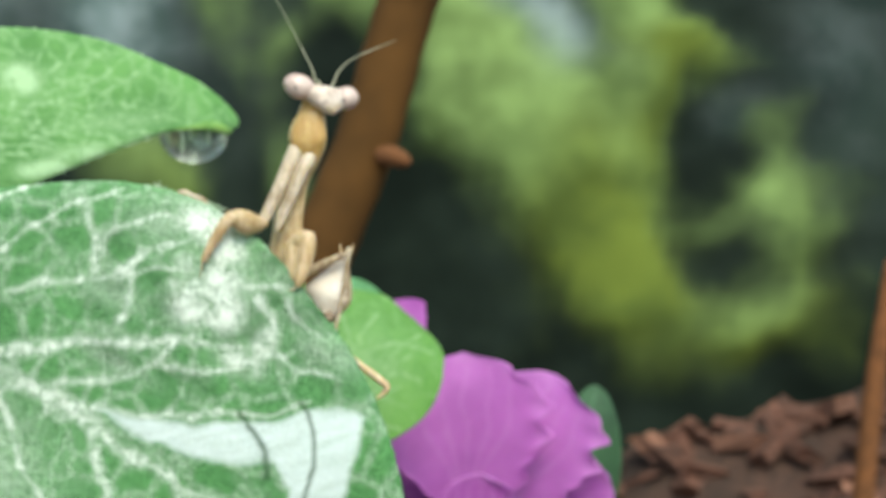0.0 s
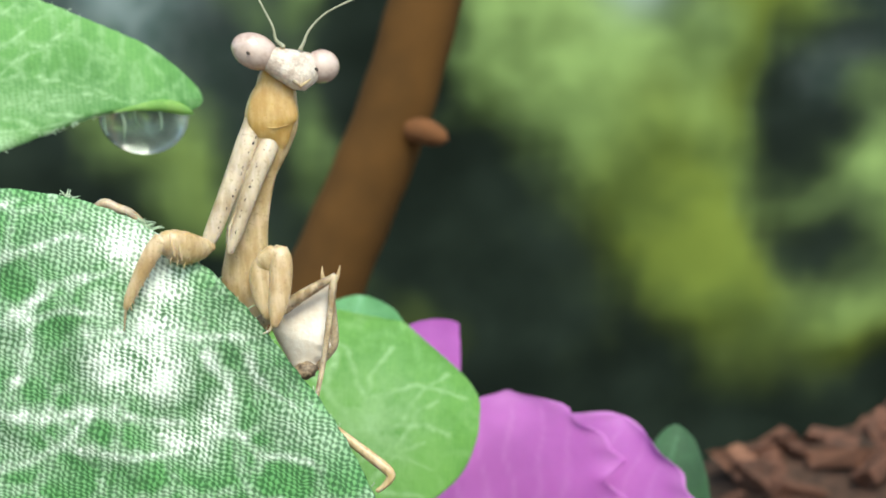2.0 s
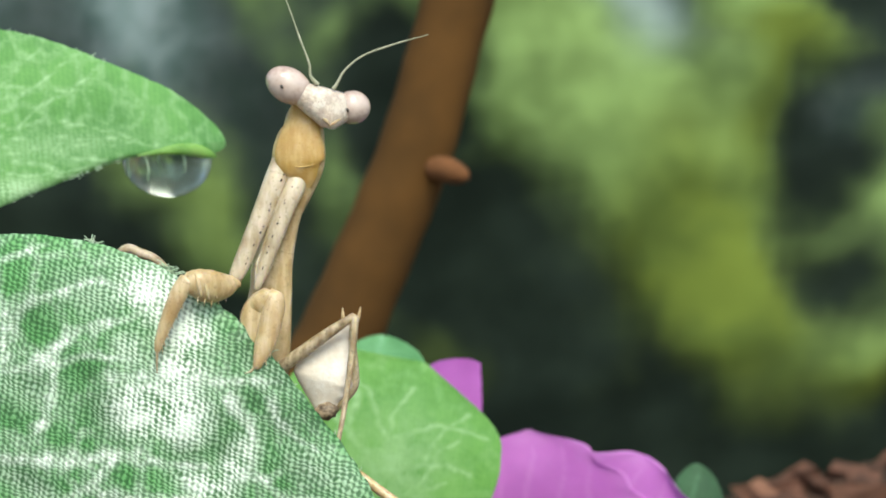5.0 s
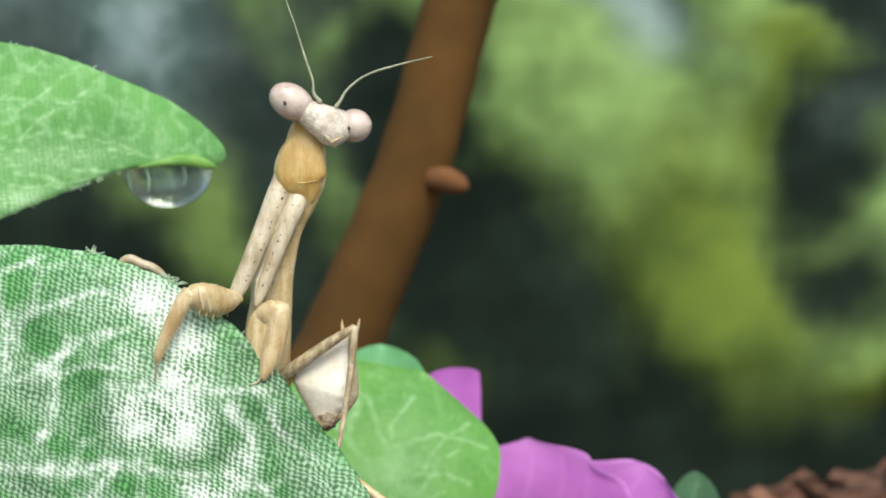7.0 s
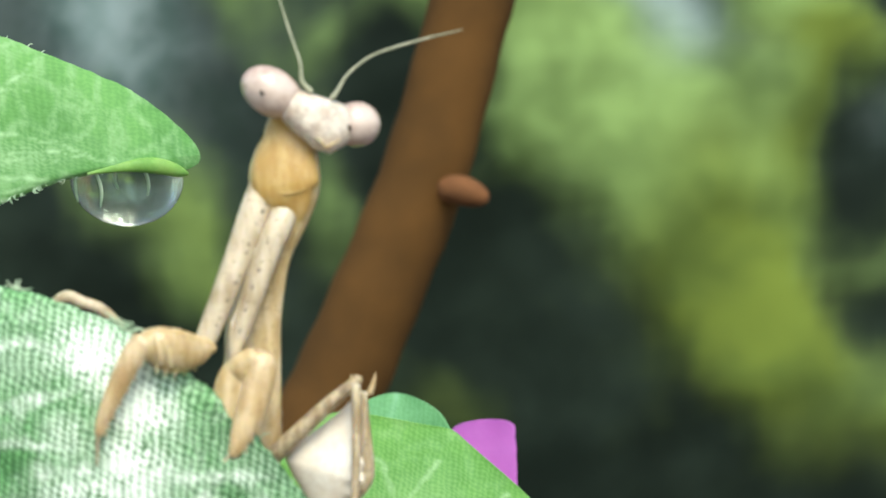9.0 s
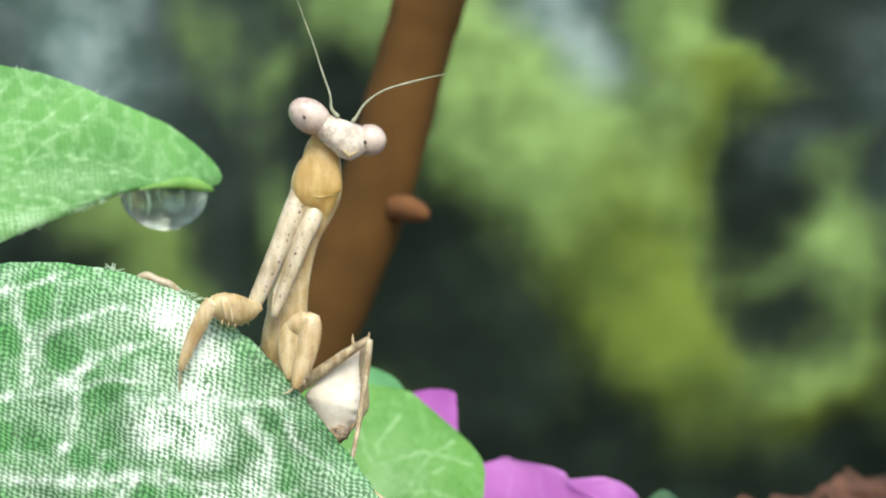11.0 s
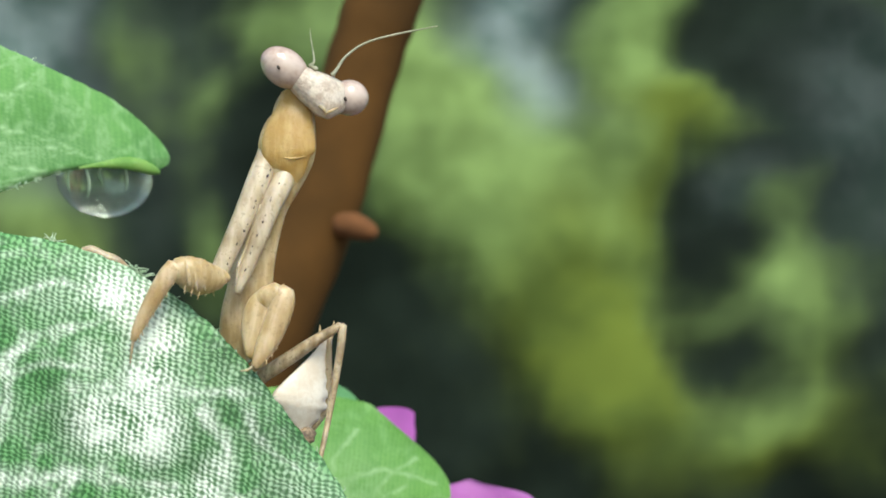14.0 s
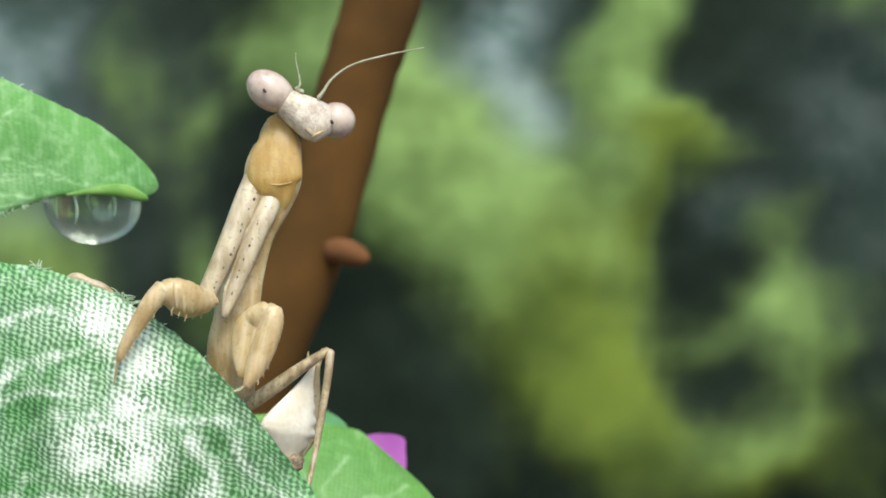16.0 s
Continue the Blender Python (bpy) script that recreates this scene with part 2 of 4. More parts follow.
def thing(name, at, label, category, group="", kind=""):
    ob = new(name)
    ob.location = Vector(at) * MM
    ob.empty_display_size = 0.002
    BASE[ob.name] = Vector(at)
    return tagged(ob, label, category, group, kind)


def spline(points, n):
    """Catmull-Rom through points (any dimension), n samples."""
    p = np.array(points, float)
    p = np.vstack([2 * p[0] - p[1], p, 2 * p[-1] - p[-2]])
    out = []
    for u in np.linspace(0, len(points) - 1, n):
        i = min(int(u), len(points) - 2)
        f = u - i
        a, b, c, d = p[i:i + 4]
        out.append(0.5 * (2 * b + (c - a) * f + (2 * a - 5 * b + 4 * c - d) * f * f + (3 * b - a - 3 * c + d) * f ** 3))
    return np.array(out)


def tube(points, n=18, seg=14, bm=None, flat=1.0, lumps=0.0):
    """A tapering tube with closed ends; points are (x, y, z, radius). flat squeezes it along y."""
    bm = bm or bmesh.new()
    c = spline(points, n)
    rings = []
    for i, (x, y, z, r) in enumerate(c):
        a, b = c[max(i - 1, 0)][:3], c[min(i + 1, n - 1)][:3]
        d = Vector(b - a).normalized()
        side = d.cross(Vector((0, 1, 0)))
        side = side.normalized() if side.length > 1e-3 else Vector((1, 0, 0))
        up = side.cross(d).normalized()
        r = max(r, 0.01) * (1 + lumps * math.sin(i * 1.9) * 0.5)
        rings.append([bm.verts.new(Vector((x, y, z)) + side * r * math.cos(t) + up * r * flat * math.sin(t))
                      for t in (2 * math.pi * k / seg for k in range(seg))])
    for p, q in zip(rings, rings[1:]):
        for k in range(seg):
            bm.faces.new((p[k], p[(k + 1) % seg], q[(k + 1) % seg], q[k]))
    for ring, e, s in ((rings[0], c[0], c[1]), (rings[-1], c[-1], c[-2])):
        tip = bm.verts.new(Vector(e[:3]) + (Vector(e[:3]) - Vector(s[:3])).normalized() * e[3] * 0.6)
        for k in range(seg):
            bm.faces.new((ring[k], ring[(k + 1) % seg], tip))
    bmesh.ops.recalc_face_normals(bm, faces=bm.faces)
    return bm


def ball(center, radii, turn=(0, 0, 0), u=20, v=14, bm=None, shape=None):
    """An ellipsoid, pressed into shape by an optional function of its unit vector."""
    bm = bm or bmesh.new()
    made = bmesh.ops.create_uvsphere(bm, u_segments=u, v_segments=v, radius=1.0)["verts"]
    m = Matrix.Translation(center) @ pose(0, 0, 0, *turn)
    for w in made:
        p = w.co.copy()
        k = shape(p) if shape else 1.0
        w.co = m @ Vector((p.x * radii[0] * k, p.y * radii[1] * k, p.z * radii[2] * k))
    return bm


def near_line(p, line):
    """Distance of each point in p (n, 2) to a polyline, and how far along it lies."""
    best, along = np.full(len(p), 1e9), np.zeros(len(p))
    for i in range(len(line) - 1):
        a, b = np.array(line[i]), np.array(line[i + 1])
        d = b - a
        f = np.clip(((p - a) @ d) / (d @ d), 0, 1)
        e = np.linalg.norm(p - a - f[:, None] * d, axis=1)
        along = np.where(e < best, (i + f) / (len(line) - 1), along)
        best = np.minimum(best, e)
    return best, along


def blade(name, base, axis, across, length, profile, parent, material, veins=(), lower=1.0, arch=0.0, cup=0.0, roll_edge=0.0, n=160, m=100,
          thick=0.18, worn_sheen=(), wet=(), label="", bend=0.0, ragged=0.0, creases=(), blunt=0.1, deep=(), glare_film=(), size=1.0, wave=1.7):
    """A leaf or petal blade. u runs along the axis from base to tip, v across; profile gives the half width at even steps of u."""
    axis, across = Vector(axis).normalized(), Vector(across)
    across = (across - axis * across.dot(axis)).normalized()
    face = axis.cross(across).normalized()
    if face.y > 0:
        face = -face
    ss, kk = 1 - (1 - np.linspace(0, 1, n)) ** 1.5, np.linspace(-1, 1, m)
    steps = np.linspace(0, 1, 201)
    tip = np.sqrt(np.clip(1 - np.clip((ss - 1 + blunt) / blunt, 0, 1) ** 2, 0, 1)) if profile[-1] > 0.6 else 1.0
    half = np.maximum(np.interp(ss, steps, spline([(h,) for h in profile], 201)[:, 0]) * tip, 0.02)
    u = np.repeat(ss * length, m)
    k = np.tile(kk, n)
    h = np.repeat(half, m)
    jag = np.array([noise.noise((float(a) * wave, float(b) * 3.0, 4.2)) for a, b in zip(u, np.sign(k))]) * ragged * np.abs(k) ** 6
    low = np.repeat(np.maximum(np.interp(ss, steps, spline([(q,) for q in lower], 201)[:, 0]) * tip, 0.02), m) if isinstance(lower, list) else h * lower
    v = k * (np.where(k < 0, low, h) + jag)
    out = arch * np.sin(math.pi * np.repeat(ss, m)) + cup * np.abs(k) ** 2 * h / max(profile) - roll_edge * np.exp(-(1 - np.abs(k)) * h / 1.6)
    wav = np.array([noise.noise((float(a) * 0.09, float(b) * 0.09, 1.5)) for a, b in zip(u, v)])
    out = out + wav * 0.5
    mid = v + bend * np.sin(math.pi * np.repeat(ss, m))
    co = np.array(base)[None] + u[:, None] * np.array(axis) + mid[:, None] * np.array(across) + out[:, None] * np.array(face)
    back = co - np.array(face) * thick
    verts = (np.vstack([co, back]) - np.array(base)) * size
    faces = []
    N = n * m
    for i in range(n - 1):
        for j in range(m - 1):
            a = i * m + j
            faces.append((a, a + 1, a + m + 1, a + m))
            faces.append((N + a, N + a + m, N + a + m + 1, N + a + 1))
    rim = [j for j in range(m)] + [i * m + m - 1 for i in range(1, n)] + [(n - 1) * m + j for j in range(m - 2, -1, -1)] + [i * m for i in range(n - 2, 0, -1)]
    for a, b in zip(rim, rim[1:] + rim[:1]):
        faces.append((b, a, N + a, N + b))
    me = bpy.data.meshes.new(name)
    me.from_pydata((verts * MM).tolist(), [], faces)
    p = np.stack([u, v], 1)
    p = p + 0.55 * np.array([(noise.noise((float(a) * 0.35, float(c) * 0.35, 5.0)), noise.noise((float(a) * 0.35, float(c) * 0.35, 15.0))) for a, c in p])
    p = p + 0.15 * np.array([(noise.noise((float(a) * 1.4, float(c) * 1.4, 8.0)), noise.noise((float(a) * 1.4, float(c) * 1.4, 18.0))) for a, c in p])
    mark = np.zeros(N)
    for width, line in veins:
        d, f = near_line(p, line)
        w = width * (0.88 - 0.5 * f)
        mark = np.maximum(mark, np.exp(-(d / w) ** 2))
    fold = np.zeros(N)
    for width, line in creases:
        fold = np.maximum(fold, np.exp(-(near_line(p, line)[0] / width) ** 2))

    glare = np.zeros(N)
    for outline in glare_film:
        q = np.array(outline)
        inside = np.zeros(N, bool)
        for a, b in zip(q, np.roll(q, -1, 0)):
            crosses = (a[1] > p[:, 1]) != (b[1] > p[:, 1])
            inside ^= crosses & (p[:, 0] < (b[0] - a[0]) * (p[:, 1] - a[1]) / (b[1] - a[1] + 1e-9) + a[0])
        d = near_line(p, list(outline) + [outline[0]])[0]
        glare = np.maximum(glare, np.clip(0.5 + np.where(inside, d, -d) / 0.5, 0, 1))

    def spots(items):
        s = np.zeros(N)
        for cu, cv, ru, rv, a in items:
            s = np.maximum(s, a * np.exp(-((u - cu) / ru) ** 2 - ((v - cv) / rv) ** 2))
        return s
    for key, val in (("vein", mark), ("worn_sheen", spots(worn_sheen)), ("wet", spots(wet)), ("crease", fold), ("deep", spots(deep)), ("glare_film", glare)):
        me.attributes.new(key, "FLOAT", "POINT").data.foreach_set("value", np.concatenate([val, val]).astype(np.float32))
    for q in me.polygons:
        q.use_smooth = True
    me.materials.append(material)
    me.update()
    ob = new(name, me)
    BASE[ob.name] = Vector(base)
    ob.location = Vector(base) * MM
    if parent:
        ob.parent = parent
        ob.location = (Vector(base) - BASE[parent.name]) * MM
    if label:
        ob["label"] = label
    return ob


def edge_at(base, axis, across, length, profile, s, side, lower=1.0, bend=0.0):
    """A point of a blade's rim."""
    axis, across = Vector(axis).normalized(), Vector(across)
    across = (across - axis * across.dot(axis)).normalized()
    if side < 0 and isinstance(lower, list):
        profile = lower
    h = float(spline([(x,) for x in profile], 101)[int(s * 100)][0]) * side + bend * math.sin(math.pi * s)
    return Vector(base) + axis * length * s + across * h


# ---- ground and background ----
bm = bmesh.new()
bmesh.ops.create_grid(bm, x_segments=40, y_segments=40, size=60000.0)
for w in bm.verts:
    w.co.z = -65
tagged(part("ground", bm, SOIL), "dark damp soil under the plants", "ground", kind="structure")


def rock_wall():
    """One boulder face behind the plants, with soft moss swellings on it."""
    nx, nz = 190, 130
    X, Z = np.meshgrid(np.linspace(-250, 250, nx), np.linspace(-70, 200, nz))
    x, z = X.ravel(), Z.ravel()
    wx = np.array([noise.noise((a * 0.067, b * 0.067, 7.0)) for a, b in zip(x, z)]) * 5.6 + np.array([noise.noise((a * 0.18, b * 0.18, 3.0)) for a, b in zip(x, z)]) * 1.6
    wz = np.array([noise.noise((a * 0.067, b * 0.067, 27.0)) for a, b in zip(x, z)]) * 5.6 + np.array([noise.noise((a * 0.18, b * 0.18, 13.0)) for a, b in zip(x, z)]) * 1.6
    fields = {"moss": np.zeros_like(x), "warm": np.zeros_like(x), "lichen": np.zeros_like(x)}

    def patch(key, cx, cz, rx, rz, deg=0.0, amount=1.0):
        cx, cz, rx, rz = cx * 1.85 - 2.07, cz * 1.853 + 0.3, rx * 2.066, rz * 2.066
        a = radians(deg)
        dx, dz = x + wx - cx, z + wz - cz
        p, q = dx * math.cos(a) + dz * math.sin(a), -dx * math.sin(a) + dz * math.cos(a)
        fields[key] += amount * np.exp(-((p / rx) ** 2 + (q / rz) ** 2))

    # the broad diagonal cushion
    patch("moss", 1.0, 13.0, 4.6, 6.5, 20, 1.0)
    patch("moss", 6.0, 9.0, 6.5, 5.5, -25, 1.1)
    patch("moss", 11.5, 5.0, 5.5, 6.0, 20, 1.1)
    patch("moss", 14.0, -1.5, 4.8, 6.0, 15, 1.1)
    patch("moss", 16.0, -8.0, 3.8, 5.0, 25, 0.7)
    patch("moss", 25.5, -11.0, 6.0, 3.4, -10, 0.9)
    patch("moss", 8.0, -6.5, 7.0, 6.0, -20, 0.22)
    patch("warm", 8.0, -7.0, 8.0, 7.0, 0, 0.8)
    patch("moss", 18.0, -14.0, 7.0, 3.5, -10, 0.16)
    patch("warm", 14.5, 0.0, 6.0, 7.0, 25, 0.9)
    patch("warm", 17.0, -9.0, 6.0, 6.0, 0, 1.0)
    patch("warm", 27.0, -14.0, 6.0, 3.0, 0, 0.9)
    patch("warm", 22.0, 13.5, 5.0, 2.6, 0, 1.0)
    patch("warm", 19.0, 9.0, 1.6, 4.0, 0, 0.8)
    # the upright streak and the tangle of moss beside it
    patch("moss", 19.0, 20.0, 3.4, 7.5, -4, 1.1)
    patch("moss", 22.5, 13.6, 4.2, 1.8, -10, 0.9)
    patch("moss", 18.6, 9.0, 1.8, 4.0, 0, 0.5)
    patch("moss", 27.0, 7.0, 2.8, 3.0, 0, 0.4)
    patch("moss", 31.5, 8.0, 2.0, 5.0, -25, 0.45)
    patch("moss", 25.5, -0.8, 4.6, 3.0, 12, 0.5)
    patch("moss", 30.2, -4.0, 2.6, 6.0, 8, 0.45)
    patch("moss", 33.5, 1.5, 2.5, 4.0, -35, 0.4)
    patch("moss", 37.0, 24.0, 4.0, 3.0, 0, 0.5)
    patch("moss", 35.0, -9.5, 3.8, 6.5, 0, 0.48)
    patch("warm", 35.0, -9.0, 5.0, 8.0, 0, 0.9)
    # on the far side of the stem
    patch("moss", -19.2, 17.0, 2.4, 6.5, 10, 0.5)
    patch("moss", -8.5, 20.5, 3.6, 5.0, 0, 0.8)
    patch("moss", -14.0, 13.5, 2.4, 3.5, -15, 0.42)
    patch("moss", -23.5, 0.5, 3.4, 6.0, 35, 0.85)
    patch("moss", -28.0, 4.5, 3.2, 4.5, 20, 0.5)
    patch("warm", -23.0, 0.0, 3.2, 6.0, 35, 0.6)
    patch("moss", -13.5, 1.0, 2.2, 4.5, 0, 0.6)
    patch("moss", -31.0, 4.0, 2.5, 6.0, 0, 0.4)
    patch("moss", -5.0, -10.0, 5.0, 4.0, 0, 0.4)
    patch("warm", -5.0, -11.0, 6.0, 6.0, 0, 0.9)
    patch("lichen", -30.0, 15.5, 4.2, 6.0, 10, 0.95)
    patch("lichen", -25.0, 20.5, 3.0, 3.5, 0, 0.4)
    patch("lichen", -40.0, 22.0, 8.0, 7.0, 0, 0.5)
    patch("lichen", 9.0, 20.0, 4.0, 5.0, 0, 0.95)
    # these four paint a faint haze that brightens the upper rock
    patch("lichen", -22.0, 13.0, 8.0, 9.0, 0, 0.1)
    patch("lichen", 35.0, 17.0, 6.0, 8.0, 0, 0.15)
    patch("moss", -22.0, 21.0, 12.0, 8.0, 0, 0.06)
    patch("moss", 2.0, 22.0, 6.0, 6.0, 0, 0.4)
    patch("lichen", 11.5, 15.5, 3.0, 3.4, 25, 0.65)
    patch("lichen", 26.0, 8.0, 2.4, 2.0, 0, 0.16)
    patch("lichen", 38.0, 12.0, 6.0, 9.0, 0, 0.12)
    moss = np.clip(fields["moss"], 0, 1)
    lump = np.array([noise.fractal((a * 0.027, b * 0.027, 2.0), 0.7, 2.0, 4) for a, b in zip(x, z)])
    y = 178 - 4.0 * moss + 3.0 * lump + 0.0006 * x ** 2
    front = np.stack([x, y, z], 1)
    rear = np.stack([x, y * 0 + 290, z], 1)
    faces, N = [], nx * nz
    for i in range(nz - 1):
        for j in range(nx - 1):
            a = i * nx + j
            faces.append((a, a + 1, a + nx + 1, a + nx))
            faces.append((N + a, N + a + nx, N + a + nx + 1, N + a + 1))
    rim = list(range(nx)) + [i * nx + nx - 1 for i in range(1, nz)] + [(nz - 1) * nx + j for j in range(nx - 2, -1, -1)] + [i * nx for i in range(nz - 2, 0, -1)]
    faces += [(b, a, N + a, N + b) for a, b in zip(rim, rim[1:] + rim[:1])]
    me = bpy.data.meshes.new("mossy_rock")
    me.from_pydata((np.vstack([front, rear]) * MM).tolist(), [], faces)
    for key, val in fields.items():
        val = np.clip(val, 0, 1)
        me.attributes.new(key, "FLOAT", "POINT").data.foreach_set("value", np.concatenate([val, val]).astype(np.float32))
    for q in me.polygons:
        q.use_smooth = True
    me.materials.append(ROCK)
    return tagged(new("mossy_rock", me), "dark damp rock with soft yellow-green moss patches", "rock")


rock_wall()


def mulch_height(x, y):
    """Top of the mulch bed: it climbs towards the rock and to one side."""
    slope = 0.5 + 0.5 * math.tanh((y - 150) / 16)
    return -66.5 + (24.5 + 6.5 * math.tanh((x - 24) / 10) + 7.4 * math.exp(-((x - 75) / 23) ** 2)) * slope


def mulch_bank():
    bm = bmesh.new()
    bmesh.ops.create_grid(bm, x_segments=80, y_segments=40, size=1.0)
    for w in bm.verts:
        x, y = w.co.x * 150, 150 + w.co.y * 56
        w.co = (x, y, mulch_height(x, y) + 2.4 * noise.noise((x * 0.09, y * 0.09, 3)))
    tagged(part("mulch_bed", bm, SOIL), "dark brown mulch bed sloping up to the rock", "mulch", kind="structure")
    rnd = random.Random(5)

    def chip(bm, m, a, b, c):
        q = [bm.verts.new(m @ Vector((dx * a * rnd.uniform(0.6, 1.1), dy * b * rnd.uniform(0.5, 1.1), dz * c * rnd.uniform(0.6, 1))))
             for dx, dy, dz in ((-1, -0.6, -1), (0.2, -1, -1), (1, -0.3, -1), (0.8, 1, -1), (-0.7, 0.9, -1), (-1, -0.6, 1), (0.2, -1, 1), (1, -0.3, 1), (0.8, 1, 1), (-0.7, 0.9, 1))]
        bm.faces.new(q[4::-1])
        bm.faces.new(q[5:])
        for k in range(5):
            bm.faces.new((q[k], q[(k + 1) % 5], q[5 + (k + 1) % 5], q[5 + k]))

    def seat():
        x, y = rnd.uniform(2, 102), rnd.uniform(126, 172)
        return Matrix.Translation((x, y, mulch_height(x, y) + 1)) @ pose(0, 0, 0, rnd.uniform(-40, 40), rnd.uniform(-40, 40), rnd.uniform(0, 360))

    bm = bmesh.new()
    for i in range(160):
        chip(bm, seat(), rnd.uniform(2.0, 4.9), rnd.uniform(1.2, 2.6), rnd.uniform(0.5, 1.2))
    tagged(part("bark_crumbs", bm, CHIP, smooth=False), "small dark bark crumbs on the mulch bed", "bark crumbs", kind="stuff")
    kinds = []
    for k in range(5):
        bm = bmesh.new()
        chip(bm, Matrix(), rnd.uniform(4.2, 6.9), rnd.uniform(2.3, 3.8), rnd.uniform(0.8, 1.5))
        bmesh.ops.scale(bm, verts=bm.verts, vec=(MM, MM, MM))
        me = bpy.data.meshes.new("bark_chip")
        bm.to_mesh(me)
        bm.free()
        me.materials.append(CHIP)
        kinds.append(me)
    for i in range(90):
        ob = new("bark_chip", kinds[i % 5])
        m = seat()
        ob.matrix_world = Matrix.Translation(m.translation * MM) @ m.to_3x3().to_4x4()
        tagged(ob, "flat reddish-brown bark chip on the mulch bed", "bark chip", "bark chips")


mulch_bank()

# ---- the brown stem ----
stem = thing("plant_stem", (-34.2, 100, -65), "leaning brown woody stem with an orange bud", "stem")
part("bark", tube([(-34.9, 100, -66, 5.0), (-27.1, 100, -37.64, 4.75), (-21.6, 100, -19.11, 4.5), (-16.4, 100, -7, 4.2), (-10.55, 100, 7.25, 3.95), (-6.2, 100, 22.22, 3.75), (-3.15, 100, 32.19, 3.85), (4.3, 101.85, 57.97, 3.43), (11.5, 103.7, 86.71, 2.86)], 60, 20, lumps=0.04), BARK, stem)
part("bud", tube([(-8.4, 97.4, 5.95, 1.2), (-7.0, 96.5, 5.8, 1.3), (-5.8, 96.0, 5.4, 1.15), (-4.9, 95.8, 5.0, 0.75), (-4.6, 95.8, 4.85, 0.3)], 14, 14), KNOT, stem, "small orange bud on the bark")

twig = thing("dry_twig", (58.77, 139, -58.99), "dry orange-brown twig standing in the mulch", "twig")
part("bark", tube([(58.77, 139, -60.62, 1.79), (59.74, 139, -48.24, 1.71), (60.72, 139, -35.36, 1.63), (62.03, 139.16, -22.81, 1.47), (64.14, 139.81, -7.65, 0.98)], 30, 12, lumps=0.05), KNOT, twig)

# ---- flower ----
flower = thing("flower", (4.35, 49.5, -65.2), "purple cloth flower with overlapping petals", "flower")
part("stalk", tube([(4.35, 49.5, -65.2, 0.88), (4.61, 49.5, -37.69, 0.76), (4.36, 48.65, -32.59, 1.13)], 14, 10), STALK, flower)
ROUND = [1.2, 3.2, 4.9, 6.0, 6.5, 6.5, 6.0, 4.6, 1.4]


def petal(base, axis, across, length, width, cup, arch, name="petal", lower=1.0, size=1.0):
    prof = [w * width / 6.4 for w in ROUND]
    ribs = [(0.25, [(length * 0.1, 0), (length * 0.6, f * width * 0.7), (length * 0.95, f * width * 0.8)]) for f in (-0.8, -0.4, 0, 0.4, 0.8)]
    ribs.append((0.9, [(length * f, width * w / 6.4) for f, w in ((0.5, 6.5), (0.7, 6.2), (0.85, 5.0), (0.96, 2.6), (1.0, 0), (0.96, -2.6), (0.85, -5.0), (0.7, -6.2))]))
    return blade(name, base, axis, across, length, prof, flower, PETAL, ribs, lower, arch, cup, 0.0, 64, 48, 0.15, ragged=1.5, size=size, wave=0.8)


petal((3.12, 46.91, -31.87), (-0.04, -0.05, 1), (1, 0.12, -0.06), 14.03, 6.54, 1.2, 0.8, size=1.187)
petal((6.88, 49.5, -32.64), (0.30, 0.0, 1), (1, -0.15, -0.2), 13.29, 5.91, 1.5, 0.6, size=1.187)
petal((4.27, 43.99, -33.58), (0.05, -0.3, 1), (1, 0, 0), 5.91, 3.38, 1.0, 0.4, size=1.187)
blade("petal", (-2.01, 51.22, -32.11), (-0.07, 0.0, 1), (1, 0.1, 0.02), 18.5, [0.84, 1.3, 1.45, 1.5, 1.55, 1.65, 1.8], flower, PETAL, (), 1.0, 0.1, 0.1, 0.0, 60, 24, 0.15, ragged=0.06, blunt=0.03, size=1.187)
petal((7.51, 51.22, -33.38), (0.9, 0.2, 0.35), (0, -0.3, 1), 9.49, 4.22, 0.8, 0.5, size=1.187)

# ---- leaves behind the mantis ----
rl = thing("round_leaf", (-10.53, 37.71, -65.2), "rounded bright green cloth leaf with pale veins", "leaf", "artificial leaves")
part("stalk", tube([(-10.53, 37.71, -65.2, 0.58), (-10.76, 36.85, -31.69, 0.52), (-11.1, 36, -23.1, 0.47)], 14, 8), STALK, rl)
blade("leaf_blade", (-11.45, 36, -23.7), (0.42, 0.0, 0.9), (0.9, -0.1, -0.42), 13.55, [1.58, 3.99, 5.57, 6.62, 7.25, 7.3, 6.9, 5.7, 1.2], rl, ROUND_LEAF,
      [(0.34, [(0, 0), (12, 0)])] + [(0.3, [(a, 0), (a + 2.0, s * 2.4), (a + 2.6, s * 5.5)]) for a in (1.5, 3.8, 6, 8.4) for s in (-1, 1)] + [(0.24, [(a, s * 2.6), (a + 2.4, s * 3.2), (a + 3.6, s * 4.2)]) for a in (4, 6.4, 8.4) for s in (-1, 1)], 1.0, 0.6, 0.5, n=130, m=100, thick=0.15, worn_sheen=[(7, 1, 3.5, 3.5, 0.8)], size=1.171)
bl = thing("back_leaf", (-7.87, 44.83, -65.2), "pale green cloth leaf behind the rounded leaf", "leaf", "artificial leaves")
part("stalk", tube([(-7.87, 44.83, -65.2, 0.61), (-8.11, 44.83, -29.23, 0.48), (-8.22, 44, -19.4, 0.48)], 14, 8), STALK, bl)
